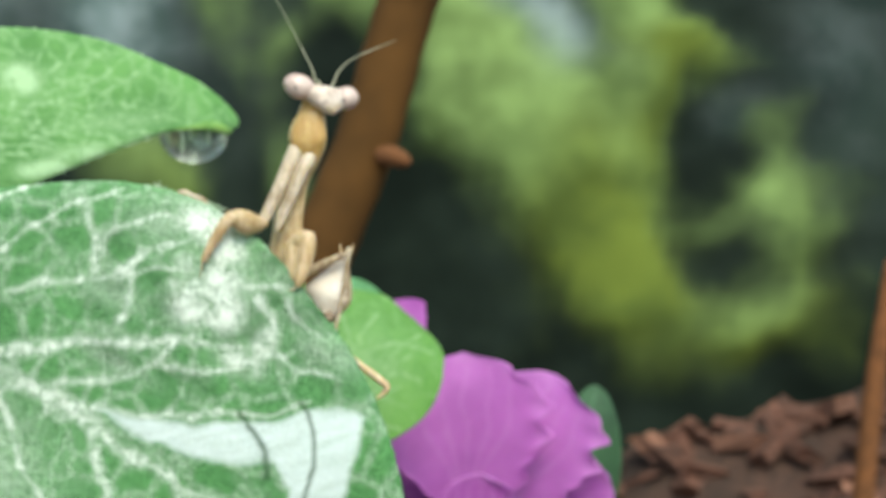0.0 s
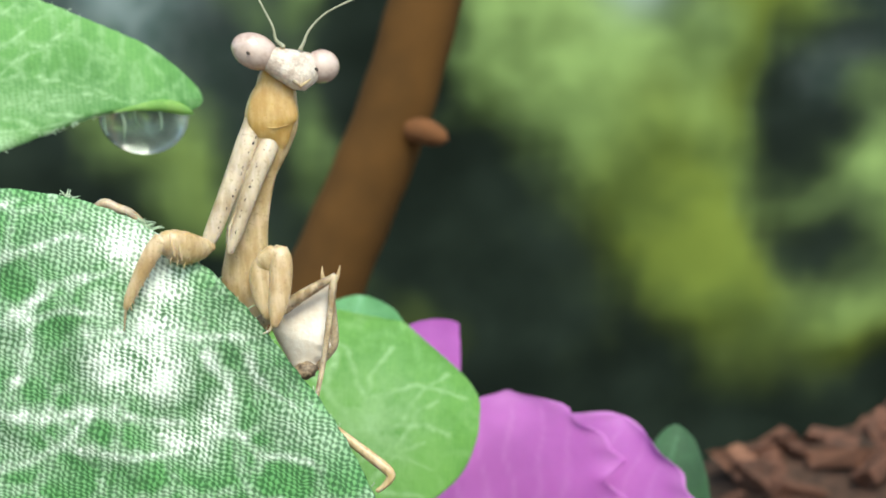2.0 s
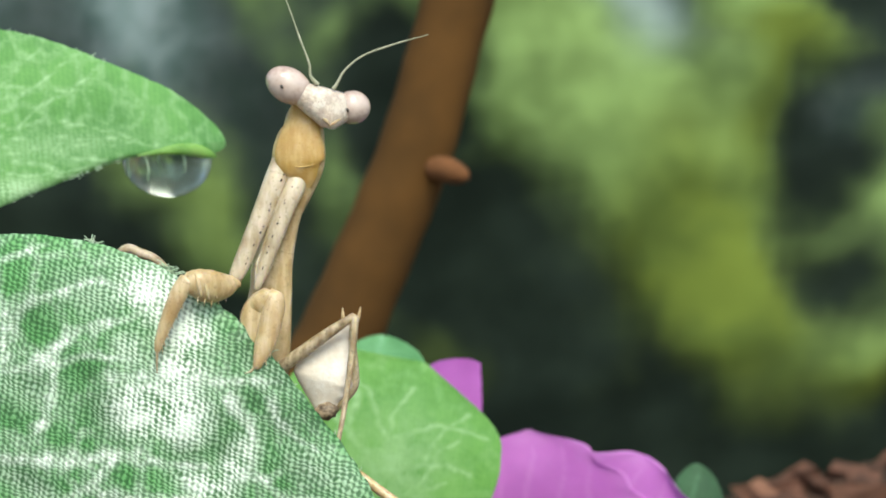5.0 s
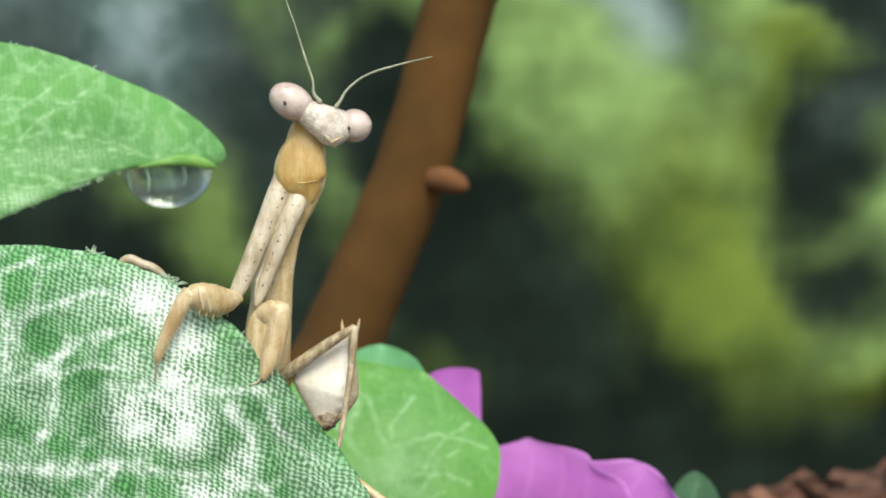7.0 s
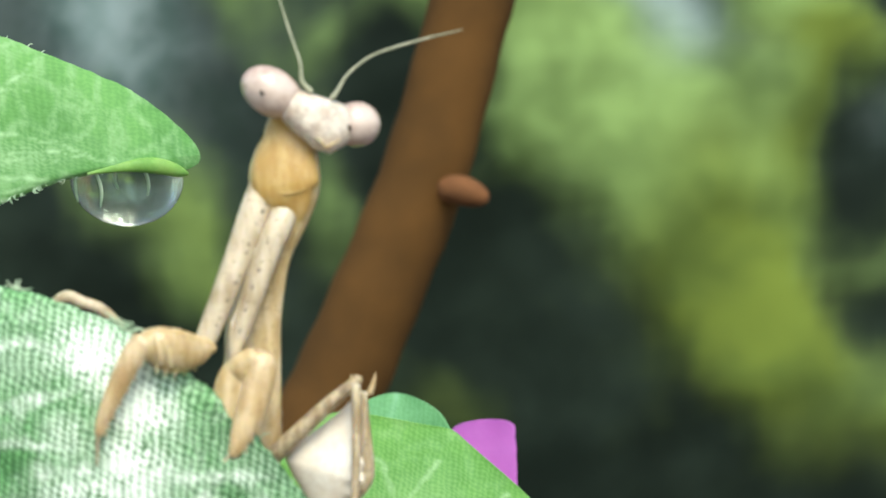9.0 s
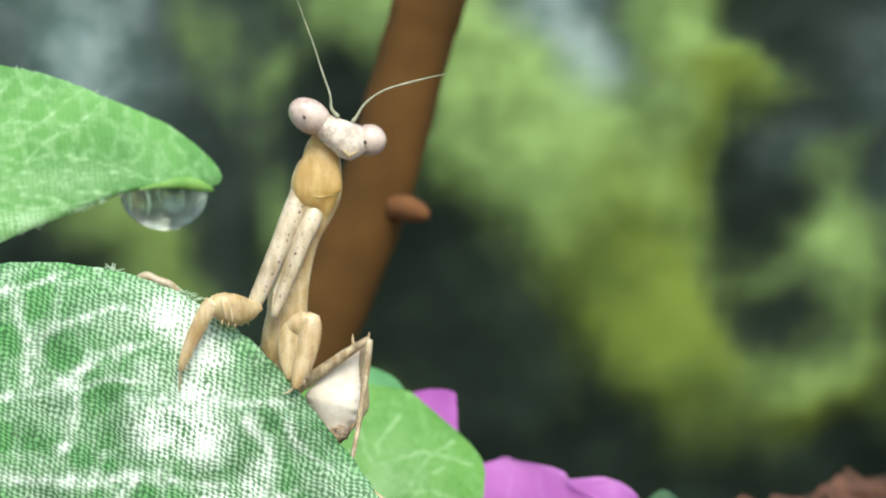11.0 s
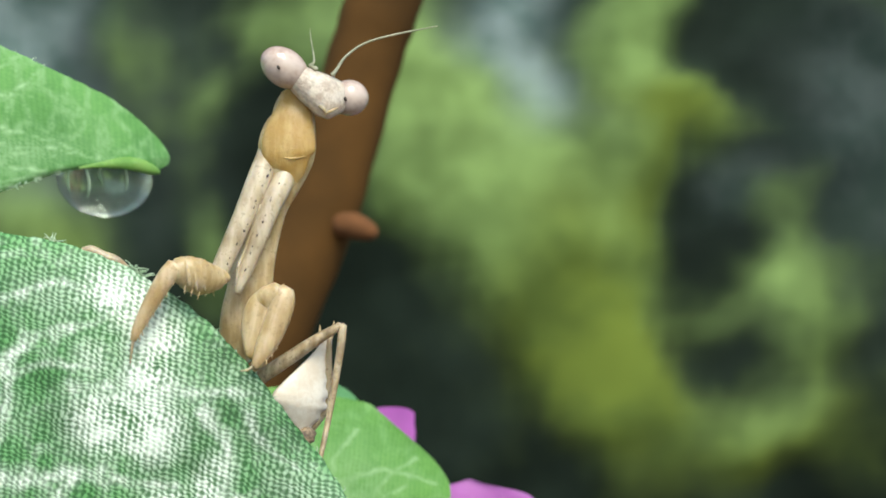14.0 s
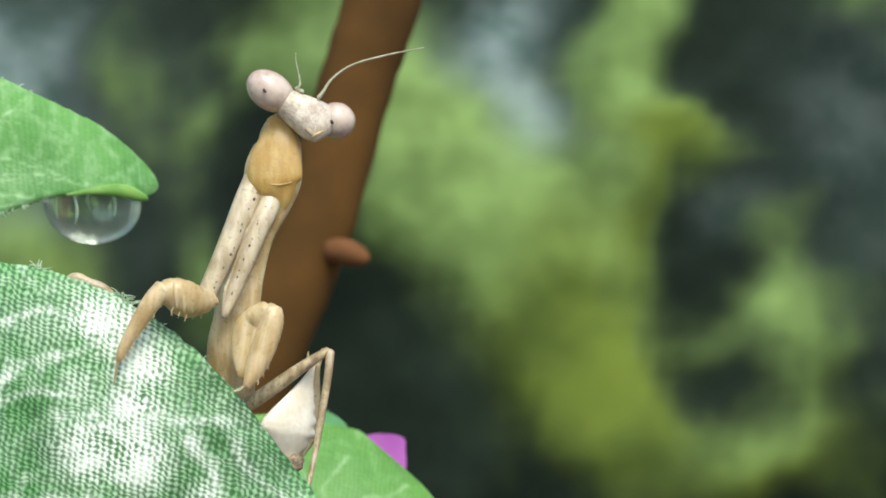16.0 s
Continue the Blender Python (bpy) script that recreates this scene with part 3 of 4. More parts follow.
blade("leaf_blade", (-9.08, 44, -21.63), (0.02, 0.05, 1), (1, 0.1, 0), 11.97, [1.05, 2.73, 3.57, 3.89, 3.89, 3.57, 2.94, 1.68], bl, BACK_LEAF, [(0.25, [(0, 0), (12, 0)])], 1.0, 0.5, 0.4, n=40, m=30, size=1.153)
sl = thing("side_leaf", (16.09, 58, -65.2), "green cloth leaf beside the purple flower", "leaf", "artificial leaves")
part("stalk", tube([(16.09, 58, -65.2, 0.65), (15.45, 58, -38.48, 0.52), (15.06, 58, -33.98, 0.52)], 14, 8), STALK, sl)
blade("leaf_blade", (15.38, 58, -34.62), (0.06, 0.05, 1), (1, 0.1, 0), 12.7, [1.05, 2.2, 2.6, 2.7, 2.6, 2.3, 1.7, 0.9], sl, SHADED_LEAF, [(0.25, [(0, 0), (12, 0)])], 1.0, 0.5, 0.4, n=40, m=30, size=1.200)
ll = thing("low_leaf", (15.19, 38.33, -65.2), "small green cloth leaf low beside the flower", "leaf", "artificial leaves")
part("stalk", tube([(15.19, 38.33, -65.2, 0.6), (15.19, 38.33, -38.76, 0.48), (14.58, 38.33, -36.33, 0.48)], 14, 8), STALK, ll)
blade("leaf_blade", (14.01, 40, -37.66), (0.1, 0.0, 1), (1, 0.1, 0), 6.72, [1.58, 3.57, 4.2, 4.41, 3.78, 2.73, 0.42], ll, ROUND_LEAF, [(0.2, [(0, 0), (6, 0)])], 1.0, 0.5, 0.4, n=30, m=30, size=1.154)

# ---- the upper leaf with its drop ----
UP = dict(base=(-47, -1.0, 1.6), axis=(29.79, 25, 4.85), across=(-0.12, 0.1, 1), length=39.19)
UP_PROFILE = [1.0, 4.5, 7.0, 8.8, 9.6, 9.6, 9.0, 7.9, 6.1, 4.1, 1.9]
UP_LOWER = [1.0, 3.0, 4.2, 4.4, 4.0, 3.1, 2.1, 1.2, 0.4, 0.35, 1.3]
ul = thing("upper_leaf", (-50, -2, -65), "bright green cloth leaf with fine pale veins, pointing sideways", "leaf", "artificial leaves")
part("stalk", tube([(-50, -2, -65.2, 0.8), (-51, -2, -18, 0.7), (-50, -1.6, -4, 0.6), (-47, -1.0, 1.6, 0.5)], 24, 10), STALK, ul)
UP_VEINS = [(0.2, [(0, 0), (10, 2.5), (18, 3.2), (27, 2.5), (34, 0.2)])]
UP_VEINS += [(0.13, [(a, 2.6), (a + 5, 4.6), (a + 9, 7.4)]) for a in (6, 9, 12, 15, 18, 21, 24)] + [(0.12, [(a, 2.8), (a + 7, 1.2), (a + 14, 0.4)]) for a in (8, 11, 14, 17, 20)] + [(0.16, [(a, 0.9), (a + 5, -0.4), (a + 9, -1.5 + 0.04 * a)]) for a in (7, 10, 13, 16, 19, 22, 25)] + [(0.12, [(a, 4.6), (a + 6, 4.9), (a + 12, 4.2)]) for a in (9, 14, 18)]
blade("leaf_blade", UP["base"], UP["axis"], UP["across"], UP["length"], UP_PROFILE, ul, SMOOTH_LEAF, UP_VEINS, UP_LOWER, 0.6, 0.0, 0.3, 150, 80, 0.15,
      worn_sheen=[(18.6, 5.2, 1.6, 1.15, 2.2), (23, -1.4, 2.6, 0.7, 1.4), (19.5, -2.3, 2.6, 0.7, 1.9), (27, 1.0, 5.0, 1.0, 0.5)], ragged=0.07)
lip = []
for f, r in ((0.83, 0.06), (0.87, 0.2), (0.905, 0.36), (0.935, 0.42), (0.96, 0.32), (0.975, 0.1)):
    p = edge_at(UP["base"], UP["axis"], UP["across"], UP["length"], UP_PROFILE, f, -1, UP_LOWER)
    lip.append((p.x, p.y - 0.25, p.z + r * 0.5, r))
part("curled_tip", tube(lip, 24, 14, flat=0.6), LIP, ul, "thin yellow-green curled lip of the leaf tip")
bm = bmesh.new()
for f, drift, hang in ((0.81, -0.1, 1.2), (0.84, 0.2, 1.7), (0.87, -0.2, 0.9), (0.91, 0.15, 1.3)):
    p = edge_at(UP["base"], UP["axis"], UP["across"], UP["length"], UP_PROFILE, f, -1, UP_LOWER)
    tube([(p.x, p.y, p.z + 0.2, 0.07), (p.x + drift, p.y + 0.5, p.z - hang * 0.5, 0.09), (p.x + drift * 0.3, p.y + 0.8, p.z - hang, 0.04)], 8, 6, bm)
tagged(part("fringe", bm, THREAD, ul, "pale loose fibres hanging into the water drop"), kind="stuff")
drop = part("water_drop", ball((-21.5, 25.5, 5.3), (3.05, 2.3, 2.6), (0, 4, 0), 36, 28, shape=lambda p: 1 - 0.2 * max(p.z, 0)), WATER)
tagged(drop, "clear water drop hanging under the leaf tip", "water drop")

# ---- the large patterned leaf ----
BIG = dict(base=(-52.1, -1.5, -4.0), axis=(0.886, 0, -0.463), across=(0.463, 0, 0.886), length=58.0)
BIG_PROFILE = [0.3, 4.8, 9.6, 13.9, 17.3, 18.9, 18.5, 16.3, 13.3, 8.2, 0.4]
fl = thing("patterned_leaf", (-56, 1, -65), "large woven cloth leaf, green with white printed veins, wet patches and painted glare", "leaf", "artificial leaves")
part("stalk", tube([(-56, 1, -65.2, 1.0), (-57, 0, -20, 0.9), (-55, -1, -9, 0.8), (-52.1, -1.5, -4, 0.7)], 24, 10), STALK, fl)


def lateral(u0, reach, rise, side):
    return [(u0, 0), (u0 + reach * 0.25, side * rise * 0.42), (u0 + reach * 0.55, side * rise * 0.76), (u0 + reach, side * rise)]


BIG_VEINS = [(0.85, [(0, 0), (22, 0.5), (28, 0.45), (31, 0.1), (35, -0.6), (39, -0.9), (57, -1.2)])]
for u0, reach, rise in ((2, 8, 9), (6, 9, 12), (10.5, 10, 16.5), (15, 9, 17)):
    BIG_VEINS += [(0.36, lateral(u0, reach, rise, 1)), (0.4, lateral(u0, reach, rise, -1))]
for u0, reach, rise in ((22, 18, 11), (30, 15, 9), (37, 12, 7)):
    BIG_VEINS.append((0.45, lateral(u0, reach, rise, -1)))
# the printed net between midrib and edge
BIG_VEINS += [
    (0.62, [(20, 0), (23.5, 3.2), (27.0, 5.5), (29.8, 7.2), (33, 8.8), (35.4, 10.1), (38, 10.9)]),
    (0.42, [(20, 6.4), (24.8, 9.9), (28.3, 12.2), (31.2, 13.9)]),
    (0.45, [(25.2, 10.5), (24.4, 12.6), (24.5, 13.7), (26.9, 16.3), (29.2, 17.3), (30.6, 18.2)]),
    (0.5, [(26.4, 11.0), (27.3, 12.8), (28.2, 14.2), (30, 15.8), (31.2, 17.2)]),
    (0.4, [(28.6, 8.0), (28.1, 10.5), (27.2, 12.2)]),
    (0.55, [(31.0, 12.4), (32.8, 13.8), (35.6, 15.1), (38.7, 16.2)]),
    (0.5, [(36.3, 15.2), (37.4, 14.0), (39.2, 13.2), (39.9, 11.8), (39.4, 10.3)]),
    (0.4, [(22, 15), (23.2, 13.4), (24.4, 12.1), (25.2, 10.5)]),
    (0.5, [(25, 0.6), (28.3, 2.8), (31.1, 4.9), (32.3, 6.4), (35.4, 7.8), (38.5, 9.1)]),
    (0.35, [(32.3, 6.4), (32.6, 7.4), (33, 8.8)]),
    (0.5, [(27, 0.1), (29.4, 0.9), (33.5, 2.6), (38, 5.2), (41.5, 7.2), (44.1, 9.3)]),
    (0.35, [(39.8, 11.6), (42, 11.2), (44.5, 11.9)]), (0.35, [(37.5, 16), (39.6, 14.6), (42.5, 14.2)])]
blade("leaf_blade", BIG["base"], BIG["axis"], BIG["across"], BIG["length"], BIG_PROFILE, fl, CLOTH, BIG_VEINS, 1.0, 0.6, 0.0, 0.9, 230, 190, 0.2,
      # pale spots: wear and painted sheen together
      worn_sheen=[(34.5, 14.4, 3.4, 2.6, 0.35), (33.0, 11.7, 1.9, 1.6, 1.7), (34.6, 12.5, 2.2, 1.8, 1.9), (35.6, 13.3, 1.0, 0.9, 1.2), (30.5, 17.4, 2.5, 1.6, 1.3), (33.1, 16.6, 1.7, 1.5, 1.5), (31.8, 18.0, 1.4, 1.2, 1.3), (33.9, 14.7, 1.6, 1.4, 1.5), (31.0, 14.4, 1.2, 1.2, 0.8), (38.9, 11.7, 1.0, 2.0, 1.3), (38.0, 9.9, 1.9, 1.0, 1.4), (26.3, 10.0, 3.5, 1.4, 0.5),
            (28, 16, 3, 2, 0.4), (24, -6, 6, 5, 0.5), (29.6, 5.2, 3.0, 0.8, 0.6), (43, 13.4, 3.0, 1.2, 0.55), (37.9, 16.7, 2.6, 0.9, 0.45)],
      wet=[(33.5, 1.6, 3.6, 0.9, 0.9), (38.6, 3.6, 3.4, 1.0, 1.0), (44.2, 5.6, 1.6, 2.6, 1.0), (47.6, 6.6, 1.0, 3.6, 0.9), (33.9, 12.5, 2.0, 2.0, 0.6)], ragged=0.12,
      # outline of the band whose sky glare is painted white
      glare_film=[[(30.6, 1.2), (35.4, 3.1), (39.5, 5.2), (43, 7.5), (46.4, 10.0), (48.4, 10.4), (48.9, 8.0), (49.4, 5.0), (49.8, 2.4), (46.6, 1.5), (45.8, 3.0), (43.7, 4.0), (39.8, 2.3), (34.8, 0.9)]],
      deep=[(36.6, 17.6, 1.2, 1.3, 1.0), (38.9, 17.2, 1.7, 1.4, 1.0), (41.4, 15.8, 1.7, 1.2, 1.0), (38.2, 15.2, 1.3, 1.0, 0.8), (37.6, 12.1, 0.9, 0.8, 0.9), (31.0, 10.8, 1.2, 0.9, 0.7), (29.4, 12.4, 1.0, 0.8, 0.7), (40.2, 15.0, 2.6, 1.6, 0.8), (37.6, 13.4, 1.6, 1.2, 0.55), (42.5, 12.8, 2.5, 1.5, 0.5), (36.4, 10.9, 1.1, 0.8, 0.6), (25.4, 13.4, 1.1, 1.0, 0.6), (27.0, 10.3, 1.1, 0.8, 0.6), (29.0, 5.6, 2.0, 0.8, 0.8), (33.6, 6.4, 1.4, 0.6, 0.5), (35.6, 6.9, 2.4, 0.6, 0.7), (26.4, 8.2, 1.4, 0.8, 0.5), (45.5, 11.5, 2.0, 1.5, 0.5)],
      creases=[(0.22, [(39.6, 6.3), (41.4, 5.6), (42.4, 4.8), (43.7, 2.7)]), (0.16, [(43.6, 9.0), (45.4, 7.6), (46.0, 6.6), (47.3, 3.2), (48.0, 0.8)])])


def loose_threads(parent, spec, profile, lower, count, spans, seed, face):
    rnd = random.Random(seed)
    bm = bmesh.new()
    for i in range(count):
        lo, hi, side = spans[i % len(spans)]
        s = rnd.uniform(lo, hi)
        p = edge_at(spec["base"], spec["axis"], spec["across"], spec["length"], profile, s, side, lower)
        o = Vector(spec["across"]).normalized() * side
        t = Vector(spec["axis"]).normalized()
        l = rnd.uniform(0.2, 0.5) * (1.8 if hi - lo < 0.02 else 1)
        a = p - o * 0.3 + Vector((0, face, 0))
        b = a + (o + t * rnd.uniform(-0.9, 0.9)) * l * 0.6
        c = b + (o * rnd.uniform(0, 0.6) + t * rnd.uniform(-1, 1)) * l * 0.6 + Vector((0, rnd.uniform(-0.2, 0.2), 0))
        tube([(*a, 0.035), (*b, 0.03), (*c, 0.018)], 5, 4, bm)
    ob = part("frayed_threads", bm, THREAD, parent, "pale frayed threads along the cut edge")
    return tagged(ob, kind="stuff")


loose_threads(fl, BIG, BIG_PROFILE, 1.0, 120, [(0.2, 0.97, 1), (0.448, 0.456, 1), (0.524, 0.535, 1), (0.3, 0.55, 1)], 3, 0.6)
loose_threads(ul, UP, UP_PROFILE, UP_LOWER, 100, [(0.4, 0.88, -1), (0.70, 0.86, -1), (0.35, 0.8, 1)], 4, 0.0)

# ---- the mantis ----
MB = (-10, 1, -8)
mantis = thing("mantis", MB, "slender tan mantis nymph standing upright over a leaf edge", "mantis")


def head_point(h, f, v):
    """From the head's own right, forward and up to the scene."""
    yaw, tilt = radians(20), radians(-17)
    x, y = h * math.cos(yaw) + f * math.sin(yaw), h * math.sin(yaw) - f * math.cos(yaw)
    return (-7.9 + x * math.cos(tilt) - v * math.sin(tilt), 0.6 + y, 7.65 + x * math.sin(tilt) + v * math.cos(tilt))


def head_mesh():
    bm = bmesh.new()
    rows = spline([(0.7, 1.2, 0.6, 0.0), (0.5, 1.75, 0.95, 0.05), (0.1, 1.9, 1.12, 0.1), (-0.4, 1.75, 1.1, 0.2), (-0.85, 1.25, 0.95, 0.35), (-1.2, 0.7, 0.65, 0.55), (-1.42, 0.35, 0.4, 0.65)], 22)
    rings = []
    for v, w, d, f in rows:
        slew = 0.62 * max(0.3 - v, 0) ** 1.2 / 1.6
        rings.append([bm.verts.new(head_point(slew + w * math.cos(t), f + d * math.sin(t), v)) for t in (2 * math.pi * k / 24 for k in range(24))])
    for p, q in zip(rings, rings[1:]):
        for k in range(24):
            bm.faces.new((p[k], p[(k + 1) % 24], q[(k + 1) % 24], q[k]))
    bm.faces.new(rings[0])
    bm.faces.new(rings[-1])
    bmesh.ops.recalc_face_normals(bm, faces=bm.faces)
    return bm


HEAD_AT = (-7.9, 1.0, 7.0)
head = part("head", head_mesh(), PALE_SKIN, mantis, "pale triangular head turned to one side", HEAD_AT)
for side, size in ((-1, 1.0), (1, 1.0)):
    c = head_point(-1.82, 0.15, 0.3) if side < 0 else head_point(1.95, 0.1, 0.05)
    eye = part("eye", ball(c, (1.34, 0.96, 0.97) if side < 0 else (1.0, 0.95, 0.93), (0, 17 + 14 if side < 0 else 0, 20), 30, 20), EYE, head, "large bulging pinkish eye", c)
    d = head_point(-2.35, 1.03, 0.12) if side < 0 else head_point(1.5, 0.97, -0.18)
    part("pupil", ball(d, (0.085, 0.07, 0.13), (0, -30, 0), 10, 8), DARK, head, "dark spot on the eye", d)
part("mouth", tube([(-8.52, -0.1, 7.06, 0.06), (-7.89, -0.25, 6.78, 0.1), (-7.48, -0.4, 6.47, 0.13), (-7.2, -0.4, 6.19, 0.09)], 12, 8), SHANK, head, "brown mouth line")
part("palp", tube([(-7.26, -0.4, 6.13, 0.07), (-6.95, -0.4, 6.29, 0.07), (-6.63, -0.3, 6.47, 0.04)], 10, 8), SHIN, head)
AN_AT = head_point(-0.42, 0.8, 0.75)
feeler = part("antenna", tube([(*head_point(-0.42, 0.8, 0.75), 0.13), (-8.2, 0, 8.9, 0.085), (-8.25, 0, 9.6, 0.06), (-8.7, 0.2, 10.9, 0.05), (-9.3, 0.6, 12.7, 0.032), (-9.9, 0.9, 14.3, 0.022), (-10.4, 1.1, 15.7, 0.012)], 34, 8), FEELER, head, "thin thread-like antenna", AN_AT)
part("antenna", tube([(*head_point(0.5, 0.8, 0.75), 0.13), (-6.75, 0, 8.45, 0.085), (-6.3, 0.1, 9.15, 0.065), (-5.3, 0.3, 9.9, 0.055), (-3.6, 0.5, 10.45, 0.05), (-1.7, 0.6, 10.9, 0.025)], 30, 8), FEELER, head, "thin thread-like antenna")

TH_AT = (-10.5, 1.0, -5.5)
thorax = part("thorax", tube([(-8.8, 1.1, 7.41, 0.57), (-8.92, 1, 6.72, 0.88), (-8.86, 0.95, 6.1, 1.16), (-8.99, 0.9, 5.32, 1.38), (-9.08, 0.9, 4.7, 1.48), (-9.11, 0.9, 4.08, 1.41), (-9.28, 1, 3.3, 1.22), (-9.5, 1.05, 2.68, 1.1), (-9.95, 1.1, 1.59, 0.98), (-10.35, 1.15, 0.03, 1.0), (-10.72, 1.2, -1.53, 1.15), (-10.8, 1.2, -2.77, 1.18), (-10.96, 1.25, -4.02, 1.29), (-11.03, 1.4, -5.26, 1.29), (-11.03, 1.7, -6.51, 1.19), (-10.9, 2, -7.75, 0.88)], 64, 28, flat=0.55), HIDE, mantis, "narrow tan thorax flaring into a pale-rimmed collar", TH_AT)
part("throat", tube([(-8.92, 0.85, 7.44, 0.55), (-8.87, 0.72, 6.94, 0.75), (-8.85, 0.58, 6.25, 1.01), (-8.95, 0.5, 5.32, 1.29), (-8.99, 0.47, 4.7, 1.39), (-8.97, 0.46, 4.1, 1.29), (-8.84, 0.55, 3.4, 0.79), (-8.94, 0.75, 2.7, 0.39)], 34, 24, flat=0.36), AMBER, thorax, "glossy amber throat", TH_AT)
for z, w, drop_by in ((4.5, 0.8, 0.14), (4.0, 0.7, 0.1)):
    part("crease", tube([(-8.85 - w, 0.12, z + drop_by, 0.02), (-8.85, 0.0, z - 0.05, 0.04), (-8.8 + w, 0.12, z + drop_by, 0.02)], 12, 8), AMBER, thorax, "", TH_AT)


def coxa(name, at, pts, spots, aside):
    ob = part(name, tube(pts, 28, 16, flat=0.75), SKIN, mantis, "long pale fore-leg segment dotted with black", at)
    for i in range(spots):
        f = (i + 2.4 + 0.3 * math.sin(i * 3.7)) / (spots + 2.0)
        x, y, z, r = spline(pts, 101)[int(f * 84) + 5]
        k = aside + 0.1 * math.sin(i * 5.1)
        c = (x + r * k, y - r * 0.75 * math.sqrt(1 - k * k), z)
        part("dot", ball(c, (0.035 + 0.03 * (i % 5 == 0), 0.03, 0.05 + 0.025 * (i % 3)), (0, 20, 0), 8, 6), DARK, ob, "", at)
    return ob


CL_AT, CR_AT = (-10.1, 0, 4.0), (-8.7, 0, 3.9)
coxa_l = coxa("coxa", CL_AT, [(-9.95, 1.1, 5.6, 0.25), (-10.02, 0.95, 4.9, 0.42), (-10.12, 0.76, 4.1, 0.54), (-10.38, 0.45, 3.14, 0.62), (-10.93, 0.0, 1.59, 0.58), (-11.53, -0.45, 0.03, 0.52), (-12.19, -0.65, -1.53, 0.47), (-12.47, -0.75, -2.15, 0.38)], 14, 0.6)
coxa_r = coxa("coxa", CR_AT, [(-8.9, 1.1, 4.8, 0.3), (-8.98, 0.95, 4.1, 0.46), (-9.08, 0.74, 3.4, 0.54), (-9.36, 0.4, 2.6, 0.56), (-9.8, 0.05, 1.59, 0.52), (-10.34, -0.25, 0.03, 0.44), (-10.9, -0.35, -1.53, 0.35), (-11.37, -0.45, -2.77, 0.19)], 15, -0.2)
part("ridge", tube([(-10.31, -0.15, 1.65, 0.05), (-10.71, -0.25, 0.34, 0.08), (-11.22, -0.35, -1.12, 0.09), (-11.34, -0.4, -1.43, 0.11), (-11.47, -0.4, -2.77, 0.06)], 16, 8), SKIN, coxa_r, "", CR_AT)


def arm(name, at, femur, tibia, claw, seed):
    ob = part(name, tube(femur, 24, 16, flat=0.8, lumps=0.05), HIDE, mantis, "folded tan raptorial fore-leg", at)
    part("tibia", tube(tibia, 22, 14, flat=0.8), SHIN, ob, "", at)
    x, y, z, r = femur[0]
    part("joint", ball((x, y - 0.05, z), (r * 1.05, r * 0.9, r * 0.7), (0, 35, 0), 14, 10), LEG, ob, "", at)
    for q in (4, 8, 12, 16, 20) if seed == 1 else ():
        x, y, z, r = spline(femur, 30)[q]
        part("fold", tube([(x - 0.16, y - r * 0.62, z + r * 0.72, 0.06), (x, y - r * 0.78, z, 0.13), (x + 0.1, y - r * 0.66, z - r * 0.75, 0.07)], 8, 8), SHIN if q % 8 else HIDE, ob, "", at)
    part("tarsus", tube(claw, 12, 8), SHANK, ob, "thin dark foot" if seed == 1 else "", at)
    rnd = random.Random(seed)
    c = spline(tibia, 40)
    for i in range(7):
        x, y, z, r = c[10 + i * 4]
        s = (x + r * 0.8, y - 0.1, z)
        part("spine", tube([(*s, 0.04), (s[0] + 0.06, y - 0.15, z - 0.15, 0.03), (s[0] + 0.08, y - 0.2, z - 0.25 - 0.15 * rnd.random(), 0.012)], 5, 6), LEG, ob, "", at)
    c = spline(femur, 40)
    for i in range(5 if seed == 1 else 0):
        x, y, z, r = c[8 + i * 5]
        d = 0.16 + 0.14 * rnd.random()
        part("spine", tube([(x, y - r * 0.4, z - r * 0.75, 0.035), (x - 0.05, y - r * 0.55, z - r * 0.9 - d * 0.4, 0.035), (x - 0.12 * rnd.random(), y - r * 0.6, z - r - d, 0.01)], 5, 6), SHIN, ob, "", at)
    return ob


FL_AT, FR_AT = (-12.5, 0, -2.1), (-10.3, 0, -2.6)
fore_l = arm("foreleg", FL_AT, [(-12.4, -0.8, -2.3, 0.38), (-12.85, -1.35, -2.42, 0.68), (-13.5, -1.95, -2.42, 0.9), (-14.15, -2.35, -2.2, 0.8), (-14.75, -2.55, -2.1, 0.55)],
             [(-14.6, -2.6, -2.0, 0.52), (-15.1, -2.7, -2.65, 0.48), (-15.75, -2.7, -3.9, 0.4), (-16.3, -2.65, -5.1, 0.28), (-16.5, -2.6, -5.7, 0.16)],
             [(-16.5, -2.6, -5.6, 0.1), (-16.55, -2.55, -6.2, 0.07), (-16.6, -2.5, -6.9, 0.03)], 1)
fore_r = arm("foreleg", FR_AT, [(-11.5, -0.35, -3.75, 0.2), (-11.15, -0.6, -3.6, 0.55), (-10.7, -0.8, -3.3, 0.72), (-10.15, -1, -2.85, 0.58)],
             [(-10.05, -1, -2.74, 0.53), (-9.99, -1.1, -3.39, 0.63), (-10.21, -1.3, -4.64, 0.61), (-10.53, -1.5, -5.73, 0.5), (-10.84, -1.7, -6.69, 0.22)],
             [(-10.87, -1.7, -6.51, 0.09), (-11.15, -1.75, -6.88, 0.07), (-11.53, -1.8, -7, 0.03)], 2)
